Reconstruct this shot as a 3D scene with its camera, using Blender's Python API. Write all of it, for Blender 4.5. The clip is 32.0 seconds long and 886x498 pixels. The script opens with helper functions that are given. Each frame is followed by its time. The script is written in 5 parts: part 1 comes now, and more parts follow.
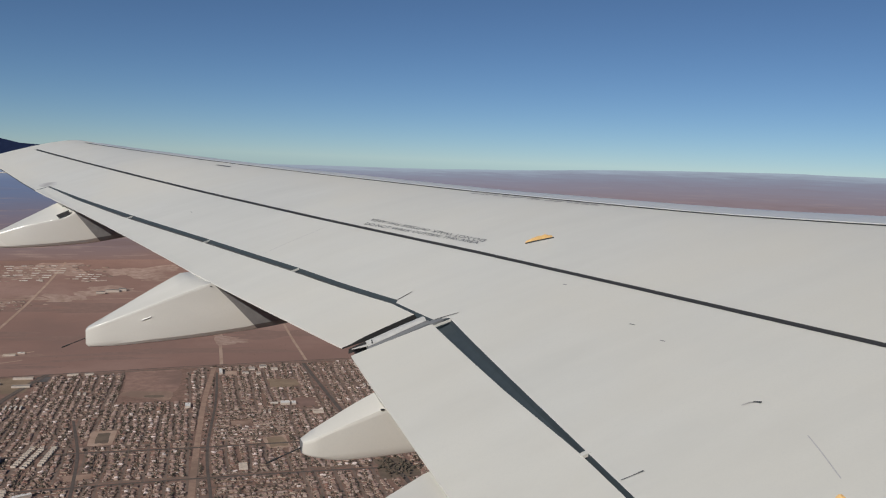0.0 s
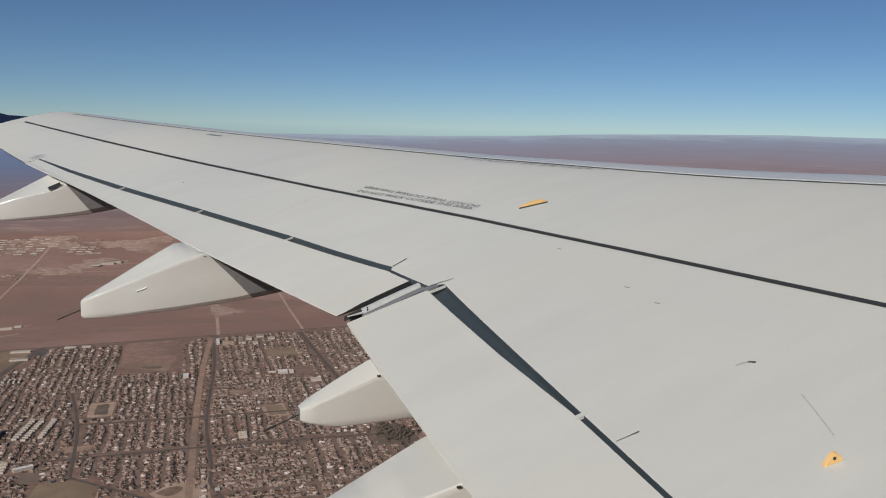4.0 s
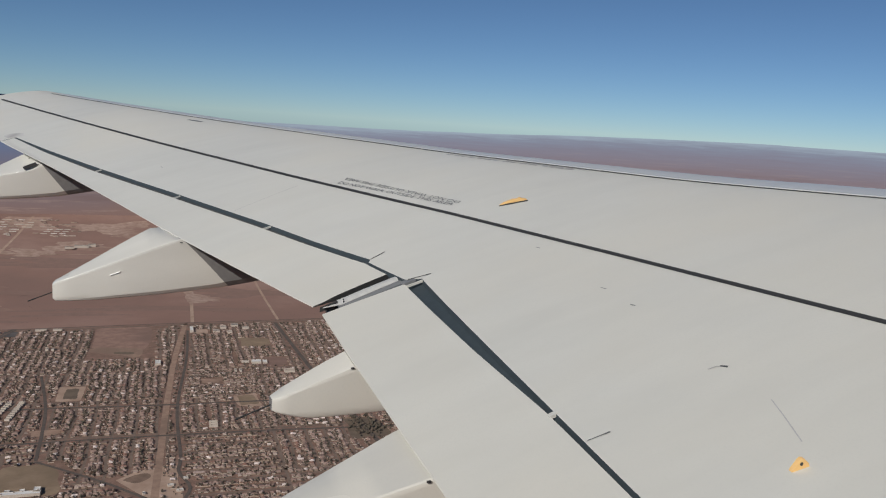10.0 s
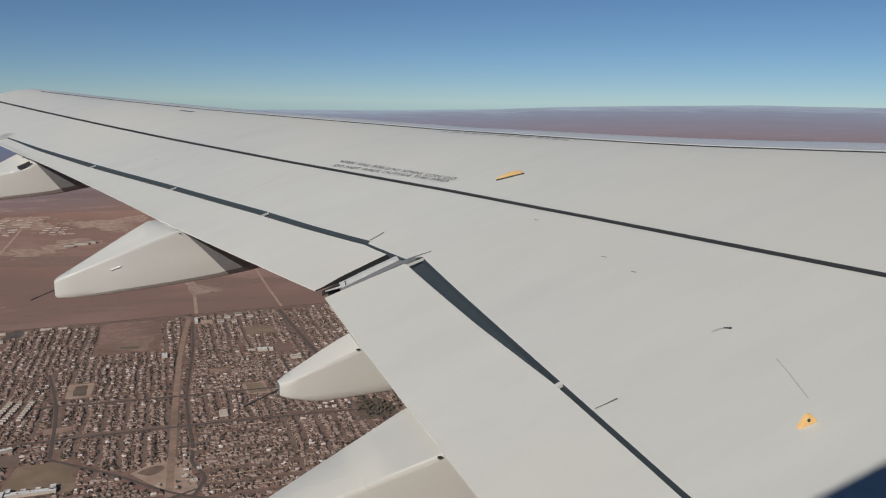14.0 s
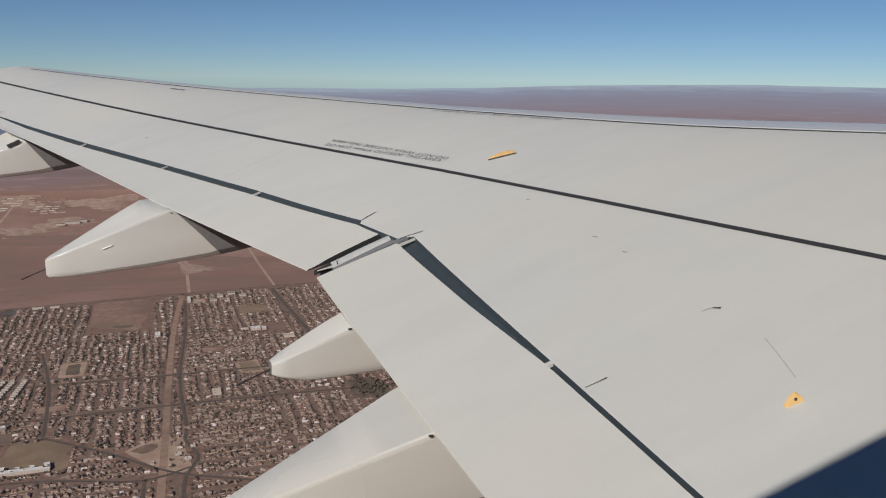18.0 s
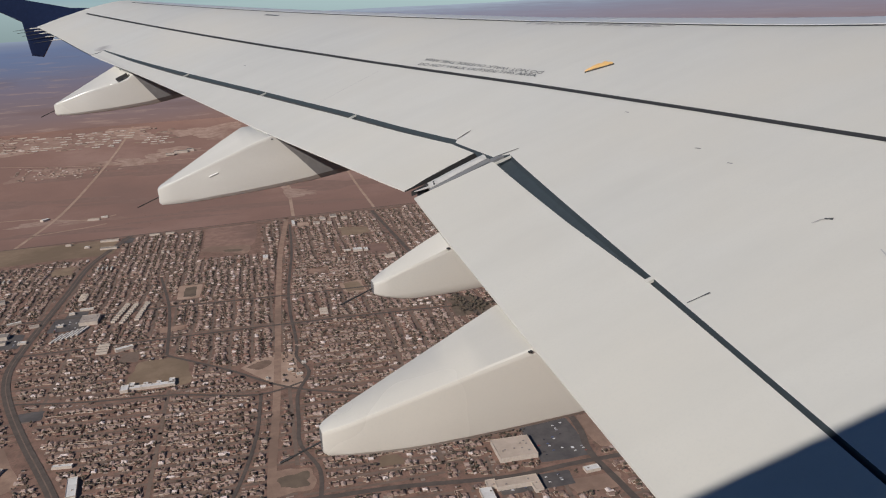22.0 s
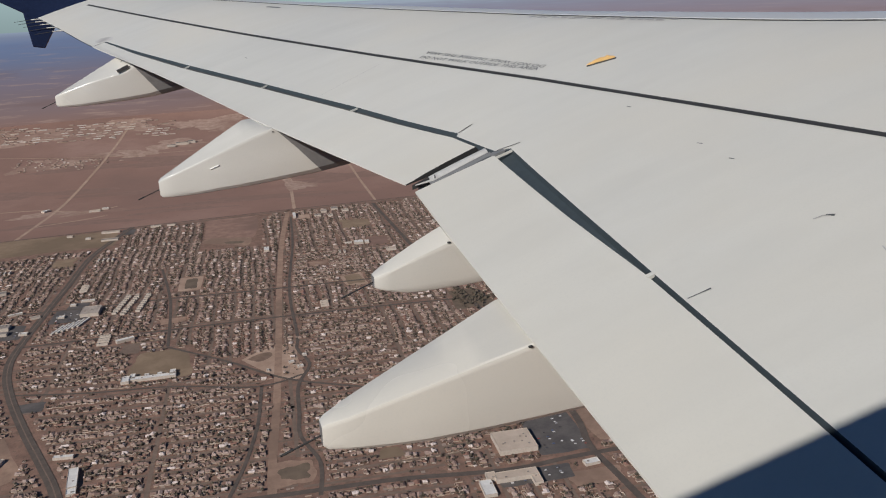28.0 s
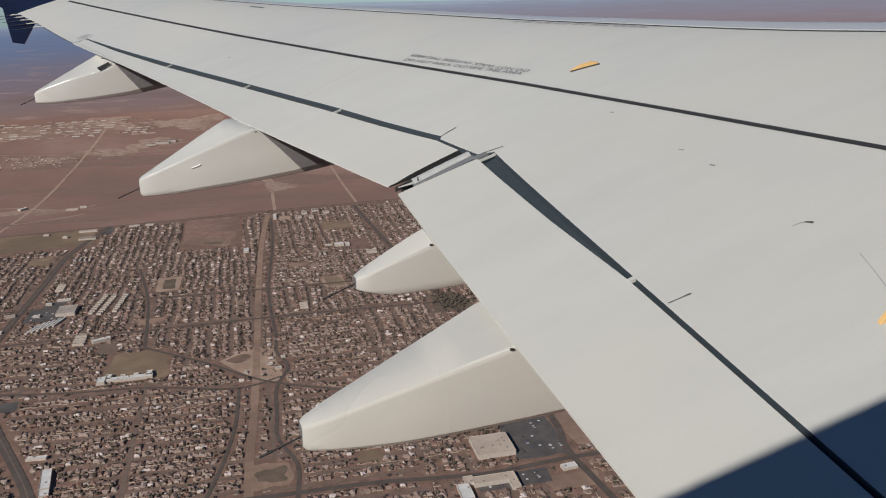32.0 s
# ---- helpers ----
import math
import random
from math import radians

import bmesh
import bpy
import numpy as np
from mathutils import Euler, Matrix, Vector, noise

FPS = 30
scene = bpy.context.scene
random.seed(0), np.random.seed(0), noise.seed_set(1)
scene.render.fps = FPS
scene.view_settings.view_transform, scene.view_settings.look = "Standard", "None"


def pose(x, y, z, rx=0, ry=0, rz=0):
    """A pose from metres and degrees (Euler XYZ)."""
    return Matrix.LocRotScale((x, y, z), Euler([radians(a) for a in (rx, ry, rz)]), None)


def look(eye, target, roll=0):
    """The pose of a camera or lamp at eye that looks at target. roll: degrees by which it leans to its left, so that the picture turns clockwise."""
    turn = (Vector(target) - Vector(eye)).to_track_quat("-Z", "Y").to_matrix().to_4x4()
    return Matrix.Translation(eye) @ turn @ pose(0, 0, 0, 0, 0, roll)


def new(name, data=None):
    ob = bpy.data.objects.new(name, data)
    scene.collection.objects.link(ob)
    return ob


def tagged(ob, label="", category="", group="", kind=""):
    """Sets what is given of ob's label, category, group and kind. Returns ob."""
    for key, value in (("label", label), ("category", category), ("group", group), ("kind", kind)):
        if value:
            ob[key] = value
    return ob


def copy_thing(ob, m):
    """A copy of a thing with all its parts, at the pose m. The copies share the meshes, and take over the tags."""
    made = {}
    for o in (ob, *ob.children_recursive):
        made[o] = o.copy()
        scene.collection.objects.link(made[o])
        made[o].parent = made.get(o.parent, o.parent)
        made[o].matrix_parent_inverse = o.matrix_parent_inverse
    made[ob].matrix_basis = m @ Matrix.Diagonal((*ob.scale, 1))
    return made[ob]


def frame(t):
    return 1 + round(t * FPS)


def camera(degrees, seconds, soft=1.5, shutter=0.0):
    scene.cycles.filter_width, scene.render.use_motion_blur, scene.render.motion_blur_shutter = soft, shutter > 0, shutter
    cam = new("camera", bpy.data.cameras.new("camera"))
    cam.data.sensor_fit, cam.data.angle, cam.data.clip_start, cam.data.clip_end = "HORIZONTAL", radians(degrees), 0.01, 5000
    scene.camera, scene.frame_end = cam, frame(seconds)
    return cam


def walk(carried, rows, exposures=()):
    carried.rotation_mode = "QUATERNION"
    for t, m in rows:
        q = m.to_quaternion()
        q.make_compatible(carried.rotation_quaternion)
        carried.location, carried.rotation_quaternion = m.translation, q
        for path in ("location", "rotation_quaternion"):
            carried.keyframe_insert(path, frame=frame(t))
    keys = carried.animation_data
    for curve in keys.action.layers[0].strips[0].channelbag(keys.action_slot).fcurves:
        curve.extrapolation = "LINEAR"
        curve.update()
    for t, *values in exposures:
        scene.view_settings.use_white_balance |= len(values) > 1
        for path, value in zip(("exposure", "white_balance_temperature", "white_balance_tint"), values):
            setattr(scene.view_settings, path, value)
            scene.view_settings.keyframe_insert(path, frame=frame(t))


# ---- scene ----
cam = camera(57.0, 32.0, soft=1.1)

# The aircraft flies level over a wide plain; heights are above the plain.
HEIGHT = 750.0

# seconds, x (forward), y (outboard), z (above HEIGHT), pitch, roll, yaw
PATH = [
    (0.0, -1.245, 1.742, 0.016, -6.21, 2.32, -22.25),
    (0.5, -1.246, 1.744, 0.007, -5.69, 2.71, -23.17),
    (1.0, -1.252, 1.744, 0.005, -6.51, 1.88, -23.00),
    (1.5, -1.248, 1.745, 0.006, -7.18, 3.73, -23.25),
    (2.0, -1.245, 1.747, 0.005, -8.68, 2.84, -23.60),
    (2.5, -1.243, 1.751, 0.006, -8.46, 1.69, -22.66),
    (3.0, -1.244, 1.745, 0.003, -8.39, 1.81, -23.24),
    (3.5, -1.238, 1.748, 0.007, -8.48, 1.67, -22.82),
    (5.5, -1.238, 1.750, 0.010, -8.06, 1.00, -22.67),
    (6.0, -1.238, 1.754, 0.008, -7.62, 0.70, -22.20),
    (6.5, -1.236, 1.755, 0.010, -7.59, 0.31, -22.31),
    (7.0, -1.238, 1.756, 0.009, -7.47, 0.53, -22.47),
    (7.5, -1.243, 1.754, 0.009, -8.09, 0.45, -22.23),
    (8.0, -1.235, 1.753, 0.005, -8.22, 1.45, -22.81),
    (8.5, -1.233, 1.756, 0.010, -8.70, 1.64, -22.83),
    (9.0, -1.230, 1.757, 0.010, -8.63, 1.43, -22.29),
    (9.5, -1.217, 1.752, -0.002, -8.16, 2.13, -21.26),
    (10.0, -1.235, 1.756, 0.002, -8.73, 3.80, -24.24),
    (10.5, -1.223, 1.750, 0.001, -9.06, 1.88, -23.99),
    (11.0, -1.223, 1.753, 0.001, -9.19, 2.15, -24.13),
    (11.5, -1.228, 1.750, 0.003, -8.75, 2.99, -25.34),
    (12.0, -1.236, 1.751, -0.009, -9.24, 3.13, -25.86),
    (12.5, -1.230, 1.758, 0.004, -9.84, 1.80, -24.85),
    (13.0, -1.238, 1.754, -0.004, -9.01, 1.85, -24.96),
    (13.5, -1.233, 1.755, -0.006, -9.69, 1.15, -24.39),
    (15.5, -1.230, 1.757, -0.000, -10.90, 0.42, -24.45),
    (16.0, -1.229, 1.755, -0.003, -11.03, 0.65, -24.53),
    (16.5, -1.229, 1.754, 0.000, -10.99, 0.50, -24.46),
    (17.0, -1.229, 1.752, 0.003, -11.04, 0.26, -24.55),
    (17.5, -1.229, 1.755, -0.003, -10.78, 0.75, -25.24),
    (18.0, -1.227, 1.749, -0.001, -11.70, 0.97, -24.83),
    (18.5, -1.229, 1.754, -0.001, -11.99, 1.44, -22.72),
    (19.0, -1.234, 1.740, -0.008, -15.71, -0.44, -18.26),
    (19.5, -1.222, 1.745, -0.004, -16.89, -0.18, -18.09),
    (20.0, -1.222, 1.745, -0.000, -17.41, -0.78, -17.98),
    (20.5, -1.225, 1.749, -0.000, -17.37, -0.51, -17.99),
    (21.0, -1.225, 1.752, -0.003, -17.88, -1.22, -18.07),
    (21.5, -1.220, 1.745, 0.002, -17.52, -1.74, -17.62),
    (22.0, -1.223, 1.745, -0.001, -17.32, -2.27, -17.69),
    (22.5, -1.222, 1.748, -0.001, -17.60, -2.57, -17.58),
    (23.0, -1.218, 1.747, -0.004, -17.68, -2.58, -17.90),
    (23.5, -1.221, 1.745, -0.001, -17.73, -2.73, -17.82),
    (24.0, -1.223, 1.744, -0.002, -17.48, -1.67, -18.32),
    (24.5, -1.222, 1.749, 0.002, -17.90, -2.52, -17.74),
    (25.0, -1.215, 1.747, 0.001, -17.48, -2.33, -17.54),
    (25.5, -1.225, 1.750, -0.000, -17.31, -1.61, -18.66),
    (27.5, -1.222, 1.752, 0.003, -17.80, -1.93, -18.01),
    (28.0, -1.220, 1.750, 0.003, -17.81, -2.04, -17.60),
    (28.5, -1.220, 1.752, -0.005, -16.17, 0.34, -19.51),
    (29.0, -1.235, 1.749, -0.004, -15.18, 0.14, -21.31),
    (29.5, -1.234, 1.751, -0.005, -15.66, 0.32, -20.62),
    (30.0, -1.243, 1.749, -0.009, -16.68, 0.37, -21.02),
    (30.5, -1.228, 1.750, -0.000, -16.82, -0.44, -19.81),
    (31.0, -1.228, 1.750, -0.004, -16.77, 0.08, -19.66),
    (31.5, -1.238, 1.752, 0.000, -17.11, -0.17, -19.04),
    (32.0, -1.230, 1.748, -0.001, -17.60, -0.88, -19.03),
]
walk(cam, [(t, pose(x, y, HEIGHT + z, 90 + p, 0, w) @ pose(0, 0, 0, 0, 0, r)) for t, x, y, z, p, r, w in PATH],
     exposures=[(0.0, -0.10, 6550, 9), (6.0, -0.13, 6520, 8.5), (13.0, -0.17, 6520, 8.5), (17.5, -0.15, 6560, 10), (20.0, -0.06, 6580, 11.5), (27.0, -0.07, 6500, 10), (32.0, -0.10, 6500, 9)])

# ---------------------------------------------------------------- light
SUN_WAY = Vector((1.28, 1.0, -0.995)).normalized()      # the way the light travels
SUN_UP = math.asin(-SUN_WAY.z)
SUN_TURN = math.atan2(-SUN_WAY.x, -SUN_WAY.y)         # clockwise from +y

world = bpy.data.worlds.new("sky")
scene.world = world
world.use_nodes = True
wn, wl = world.node_tree.nodes, world.node_tree.links
wn.clear()
sky = wn.new("ShaderNodeTexSky")
sky.sky_type = 'NISHITA'
sky.sun_disc = False
sky.sun_elevation = SUN_UP
sky.sun_rotation = SUN_TURN
sky.altitude = 4500
sky.air_density = 1.0
sky.dust_density = 0.0
sky.ozone_density = 3.6
w_bg = wn.new("ShaderNodeBackground")
w_bg.inputs["Strength"].default_value = 0.060
w_out = wn.new("ShaderNodeOutputWorld")
w_tint = wn.new("ShaderNodeMix")
w_tint.data_type = 'RGBA'
w_tint.blend_type = 'MULTIPLY'
w_tint.inputs[0].default_value = 1.0
w_tint.inputs[7].default_value = (0.86, 0.965, 1.03, 1)
wl.new(sky.outputs[0], w_tint.inputs[6])
wl.new(w_tint.outputs[2], w_bg.inputs["Color"])
wl.new(w_bg.outputs[0], w_out.inputs["Surface"])

sun_data = bpy.data.lights.new("sun", 'SUN')
sun_data.energy = 4.05
sun_data.angle = radians(0.53)
sun_data.color = (1.0, 0.95, 0.88)
sun = new("sun", sun_data)
sun.matrix_world = look((0, 0, HEIGHT + 60), Vector((0, 0, HEIGHT + 60)) + SUN_WAY)


# ---------------------------------------------------------------- materials
class Mat:
    """A small node-tree writer."""

    def __init__(self, name, rough=0.5, metal=0.0, color=(0.5, 0.5, 0.5)):
        self.m = bpy.data.materials.new(name)
        self.m.use_nodes = True
        self.n, self.l = self.m.node_tree.nodes, self.m.node_tree.links
        self.b = self.n["Principled BSDF"]
        self.b.inputs["Roughness"].default_value = rough
        self.b.inputs["Metallic"].default_value = metal
        self.b.inputs["Base Color"].default_value = (*color, 1)

    def link(self, a, b):
        self.l.new(a, b)

    def coords(self, scale=(1, 1, 1), turn=0.0):
        tc = self.n.new("ShaderNodeTexCoord")
        mp = self.n.new("ShaderNodeMapping")
        mp.inputs["Scale"].default_value = scale
        mp.inputs["Rotation"].default_value = (0, 0, turn)
        self.l.new(tc.outputs["Object"], mp.inputs["Vector"])
        return mp.outputs[0]

    def noise(self, vec, scale, detail=4.0, rough=0.55):
        node = self.n.new("ShaderNodeTexNoise")
        node.inputs["Scale"].default_value = scale
        node.inputs["Detail"].default_value = detail
        node.inputs["Roughness"].default_value = rough
        self.l.new(vec, node.inputs["Vector"])
        return node.outputs["Fac"]

    def ramp(self, fac, stops, flat=False):
        node = self.n.new("ShaderNodeValToRGB")
        e = node.color_ramp.elements
        if flat:
            node.color_ramp.interpolation = 'CONSTANT'
        while len(e) < len(stops):
            e.new(0.5)
        for el, (p, c) in zip(e, stops):
            el.position = p
            el.color = (*c, 1) if len(c) == 3 else c
        self.l.new(fac, node.inputs[0])
        return node.outputs[0]

    def mix(self, fac, a, b, mode='MIX'):
        node = self.n.new("ShaderNodeMix")
        node.data_type = 'RGBA'
        node.blend_type = mode
        for sock, v in ((node.inputs[0], fac), (node.inputs[6], a), (node.inputs[7], b)):
            if isinstance(v, (int, float)):
                sock.default_value = v
            elif isinstance(v, tuple):
                sock.default_value = (*v, 1)
            else:
                self.l.new(v, sock)
        return node.outputs[2]

    def math(self, op, a, b=0.0, c=0.0):
        node = self.n.new("ShaderNodeMath")
        node.operation = op
        for sock, v in zip(node.inputs, (a, b, c)):
            if isinstance(v, (int, float)):
                sock.default_value = v
            else:
                self.l.new(v, sock)
        return node.outputs[0]

    def bump(self, height, strength=0.2, distance=0.01):
        node = self.n.new("ShaderNodeBump")
        node.inputs["Strength"].default_value = strength
        node.inputs["Distance"].default_value = distance
        self.l.new(height, node.inputs["Height"])
        self.l.new(node.outputs[0], self.b.inputs["Normal"])

    def color(self, sock):
        self.l.new(sock, self.b.inputs["Base Color"])

    def rough(self, sock):
        self.l.new(sock, self.b.inputs["Roughness"])


def grey(v):
    return (v, v, v)


def painted_skin(name, base, rough, dirt=0.12):
    """Aircraft paint: faint streaks along the airflow, grime patches, panel ripple."""
    k = Mat(name, rough)
    v = k.coords((0.25, 1.6, 1.0))
    streak = k.noise(v, 3.0, 6)
    v2 = k.coords()
    patch = k.noise(v2, 0.55, 3)
    fine = k.noise(v2, 90.0, 2)
    dark = tuple(c * (1 - dirt) for c in base)
    warm = (base[0] * 1.0, base[1] * 0.975, base[2] * 0.94)
    c = k.mix(k.ramp(streak, [(0.35, grey(0)), (0.7, grey(1))]), base, dark)
    c = k.mix(k.ramp(patch, [(0.4, grey(0)), (0.65, grey(0.8))]), c, warm)
    c = k.mix(k.ramp(fine, [(0.25, grey(0.5)), (0.5, grey(0))]), c, dark)
    k.color(c)
    k.rough(k.ramp(patch, [(0.3, grey(rough - 0.05)), (0.7, grey(rough + 0.08))]))
    k.bump(k.noise(v2, 1.4, 2), 0.12, 0.02)
    return k.m


SKIN = painted_skin("wing_paint", (0.632, 0.631, 0.598), 0.42, 0.07)
FLAP_SKIN = painted_skin("flap_paint", (0.645, 0.640, 0.600), 0.40, 0.07)
FAIRING_SKIN = painted_skin("fairing_gloss_paint", (0.64, 0.63, 0.59), 0.24, 0.08)
HULL = painted_skin("fuselage_navy_paint", (0.03, 0.04, 0.075), 0.35)


def plain(name, color, rough=0.5, metal=0.0, vary=0.25, scale=20.0):
    k = Mat(name, rough, metal)
    n = k.noise(k.coords(), scale, 4)
    k.color(k.mix(n, tuple(c * (1 - vary) for c in color), tuple(min(1, c * (1 + vary)) for c in color)))
    return k.m


# dark greys that put the shade inside the slots into the colour
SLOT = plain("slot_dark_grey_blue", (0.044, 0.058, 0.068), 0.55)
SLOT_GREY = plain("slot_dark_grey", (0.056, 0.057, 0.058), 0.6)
SLOT_PLATE = plain("mid_grey_plate", (0.20, 0.205, 0.21), 0.5)
SEAL_AND_GAP = plain("dark_sealant_and_gap", (0.038, 0.038, 0.039), 0.65)
LETTER = plain("stencil_grey", (0.09, 0.095, 0.10), 0.6, 0, 0.5, 60)
STENCIL = plain("faded_stencil_grey", (0.17, 0.175, 0.185), 0.6, 0, 0.5, 60)
SLAT_METAL = painted_skin("slat_metal", (0.56, 0.58, 0.60), 0.34, 0.05)
WORN = plain("worn_grey_marking", (0.44, 0.44, 0.45), 0.6, 0, 0.3, 30)
METAL = plain("bare_metal", (0.72, 0.71, 0.68), 0.3, 0.25)
NAVY = plain("navy_gloss_paint", (0.012, 0.020, 0.055), 0.25)
YELLOW = plain("yellow_orange_paint", (0.85, 0.52, 0.21), 0.5)
BLACK = plain("black_rubber", (0.012, 0.012, 0.013), 0.7)
SMUDGE = plain("soot_smudge", (0.43, 0.42, 0.42), 0.6, 0, 0.35, 8)


def soot_stain():
    k = Mat("soot_stain", 0.5)
    v = k.n.new("ShaderNodeVectorMath")
    v.operation = 'DISTANCE'
    tc = k.n.new("ShaderNodeTexCoord")
    mp = k.n.new("ShaderNodeMapping")
    mp.inputs["Location"].default_value = (2.02 * 6.0, -13.59 * 4.2, 0.0)
    mp.inputs["Scale"].default_value = (6.0, 4.2, 0.0)
    k.link(tc.outputs["Object"], mp.inputs["Vector"])
    k.link(mp.outputs[0], v.inputs[0])
    far = k.math('ADD', v.outputs["Value"], k.math('MULTIPLY', k.math('SUBTRACT', k.noise(k.coords(), 14.0, 4), 0.5), 0.7))
    k.color(k.ramp(far, [(0.1, (0.36, 0.35, 0.35)), (0.75, (0.58, 0.575, 0.56))]))
    return k.m


SOOT = soot_stain()
GLINT_WHITE = plain("painted_glint_white", (0.80, 0.80, 0.78), 0.3)
# dark grey that carries the wing's shadow on the fairing fronts
FRONT_SHADE = plain("painted_wing_shade_grey", (0.17, 0.165, 0.165), 0.7)
LINING = plain("cabin_lining", (0.55, 0.54, 0.5), 0.7)


# ---------------------------------------------------------------- mesh helpers
def mesh_of(name, verts, faces, mats, index=None, smooth=False):
    me = bpy.data.meshes.new(name)
    me.from_pydata([tuple(map(float, v)) for v in verts], [], [tuple(map(int, f)) for f in faces])
    for m in mats if isinstance(mats, (list, tuple)) else [mats]:
        me.materials.append(m)
    if index is not None:
        me.polygons.foreach_set("material_index", np.asarray(index, dtype=np.int32))
    if smooth:
        me.polygons.foreach_set("use_smooth", np.ones(len(me.polygons), dtype=bool))
    me.update()
    return me


def part(name, me, parent, label=""):
    ob = new(name, me)
    ob.parent = parent
    return tagged(ob, label) if label else ob


def smooth_by_angle(ob, degrees=35):
    ob.data.polygons.foreach_set("use_smooth", np.ones(len(ob.data.polygons), dtype=bool))
    ob.data.set_sharp_from_angle(angle=radians(degrees))
    return ob


def loft(rings, cap=True, closed=True):
    """Quads between rings of equal length."""
    n = len(rings[0])
    verts = [v for r in rings for v in r]
    faces = []
    for i in range(len(rings) - 1):
        for j in range(n if closed else n - 1):
            a, b = i * n + j, i * n + (j + 1) % n
            faces.append((a, b, b + n, a + n))
    if cap:
        faces.append(tuple(range(n - 1, -1, -1)))
        faces.append(tuple(range((len(rings) - 1) * n, len(rings) * n)))
    return verts, faces


# ---------------------------------------------------------------- the wing's form
TE_SWEEP, LE_SWEEP, KINK = 0.2773, 0.514, 6.4


def bow(y):
    return max(y - 8.5, 0.0) / 8.2


def trail(y):
    """Trailing edge."""
    if y < KINK:
        return 0.012 + 0.03 * (y - 4.9)
    return -TE_SWEEP * (y - KINK) - 0.018 + 0.07 * max(0.0, 1 - (y - KINK) / 2.2) - 0.28 * bow(y) ** 1.5 - 0.05 * math.exp(-((y - 13.5) / 1.5) ** 2)


def trail_soft(y):
    return -TE_SWEEP * 0.35 * math.log1p(math.exp((y - KINK) / 0.35)) - 0.28 * bow(y) ** 1.5


def lead(y):
    """Leading edge."""
    return 3.7 - LE_SWEEP * (y - KINK)


def half_thick(v):
    v = min(max(v, 0.0), 1.0)
    return 0.6 * (0.2969 * v ** 0.5 - 0.126 * v - 0.3516 * v ** 2 + 0.2843 * v ** 3 - 0.1015 * v ** 4)


def base_line(x, y):
    t = max(y - KINK, 0.0)
    flex = 0.13 * (max(y - 10.0, 0.0) / 6.7) ** 2
    return -1.169 + 0.0894 * (y - KINK) - 0.00126 * t * t + flex + 0.194 * (x - trail_soft(y))


def top(x, y):
    """Upper surface."""
    c = lead(y) - trail_soft(y)
    u = (x - trail_soft(y)) / c
    nose = 0.25 * max(u - 0.45, 0.0) ** 2 * min(1.0, max(0.0, (8.8 - y) / 2.8))
    return base_line(x, y) + nose + c * 1.15 * half_thick(1 - min(u, 1.0))


def under(x, y):
    c = lead(y) - trail_soft(y)
    u = (x - trail_soft(y)) / c
    return base_line(x, y) - c * 0.75 * half_thick(1 - min(u, 1.0)) - 0.004


def at(u, y):
    """The place at a share of the chord, from the trailing edge."""
    return trail_soft(y) + u * (lead(y) - trail_soft(y))


REAR_Y = [1.2, 3.86, 6.25, 6.31, 6.74, 6.775, 6.84, 7.38, 7.99, 8.53, 9.41, 11.0, 12.31, 13.45]
REAR_X = [0.35, 0.51, 0.66, 0.578, 0.484, 0.507, 0.481, 0.282, 0.071, -0.131, -0.46, -1.07, -1.565, -1.98]


def rear(y):
    """Rear edge of the fixed skin."""
    if y > 13.45:
        return trail(y)
    return float(np.interp(y, REAR_Y, REAR_X))


def flap_front(y):
    if y < 6.4:
        return float(np.interp(y, [1.2, 3.86, 4.5, 5.22, 6.33], [0.333, 0.494, 0.530, 0.532, 0.56]))
    return rear(y) - float(np.interp(y, [6.4, 6.74, 6.775, 6.86, 7.3, 8.0, 11.0, 12.3, 13.45], [0.018, 0.018, 0.044, 0.049, 0.052, 0.058, 0.063, 0.046, 0.012]))


TIP = 16.72


# the aeroplane: everything of it hangs on one empty
plane = tagged(new("aeroplane"), "airliner with a swept grey-white wing and navy wingtip fence", "aeroplane")
plane.location = (0, 0, HEIGHT)


def wing_skin():
    ys = sorted(set([round(v, 3) for v in np.arange(1.2, TIP, 0.16)] + REAR_Y + [6.3, 6.4, 13.4515, TIP]))
    rings = []
    for y in ys:
        r, l = rear(y), lead(y)
        ring = []
        for k in range(34):                      # upper, rear to front, denser at the nose
            s = math.sin(k / 33 * math.pi / 2)
            x = r + (l - r) * s
            ring.append((x, y, top(x, y)))
        for k in range(32, -1, -2):
            s = math.sin(k / 33 * math.pi / 2)
            x = r + (l - r) * s
            ring.append((x, y, min(under(x, y), top(x, y) - 0.012)))
        rings.append(ring)
    v, f = loft(rings)
    n = len(rings[0])
    # the skin's rear wall is coloured dark, standing for the slot's shade
    dark = [1 if i < (len(rings) - 1) * n and i % n == n - 1 else 0 for i in range(len(f))]
    return smooth_by_angle(part("wing", mesh_of("wing", v, f, [SKIN, SLOT], dark), plane), 40)


wing = wing_skin()


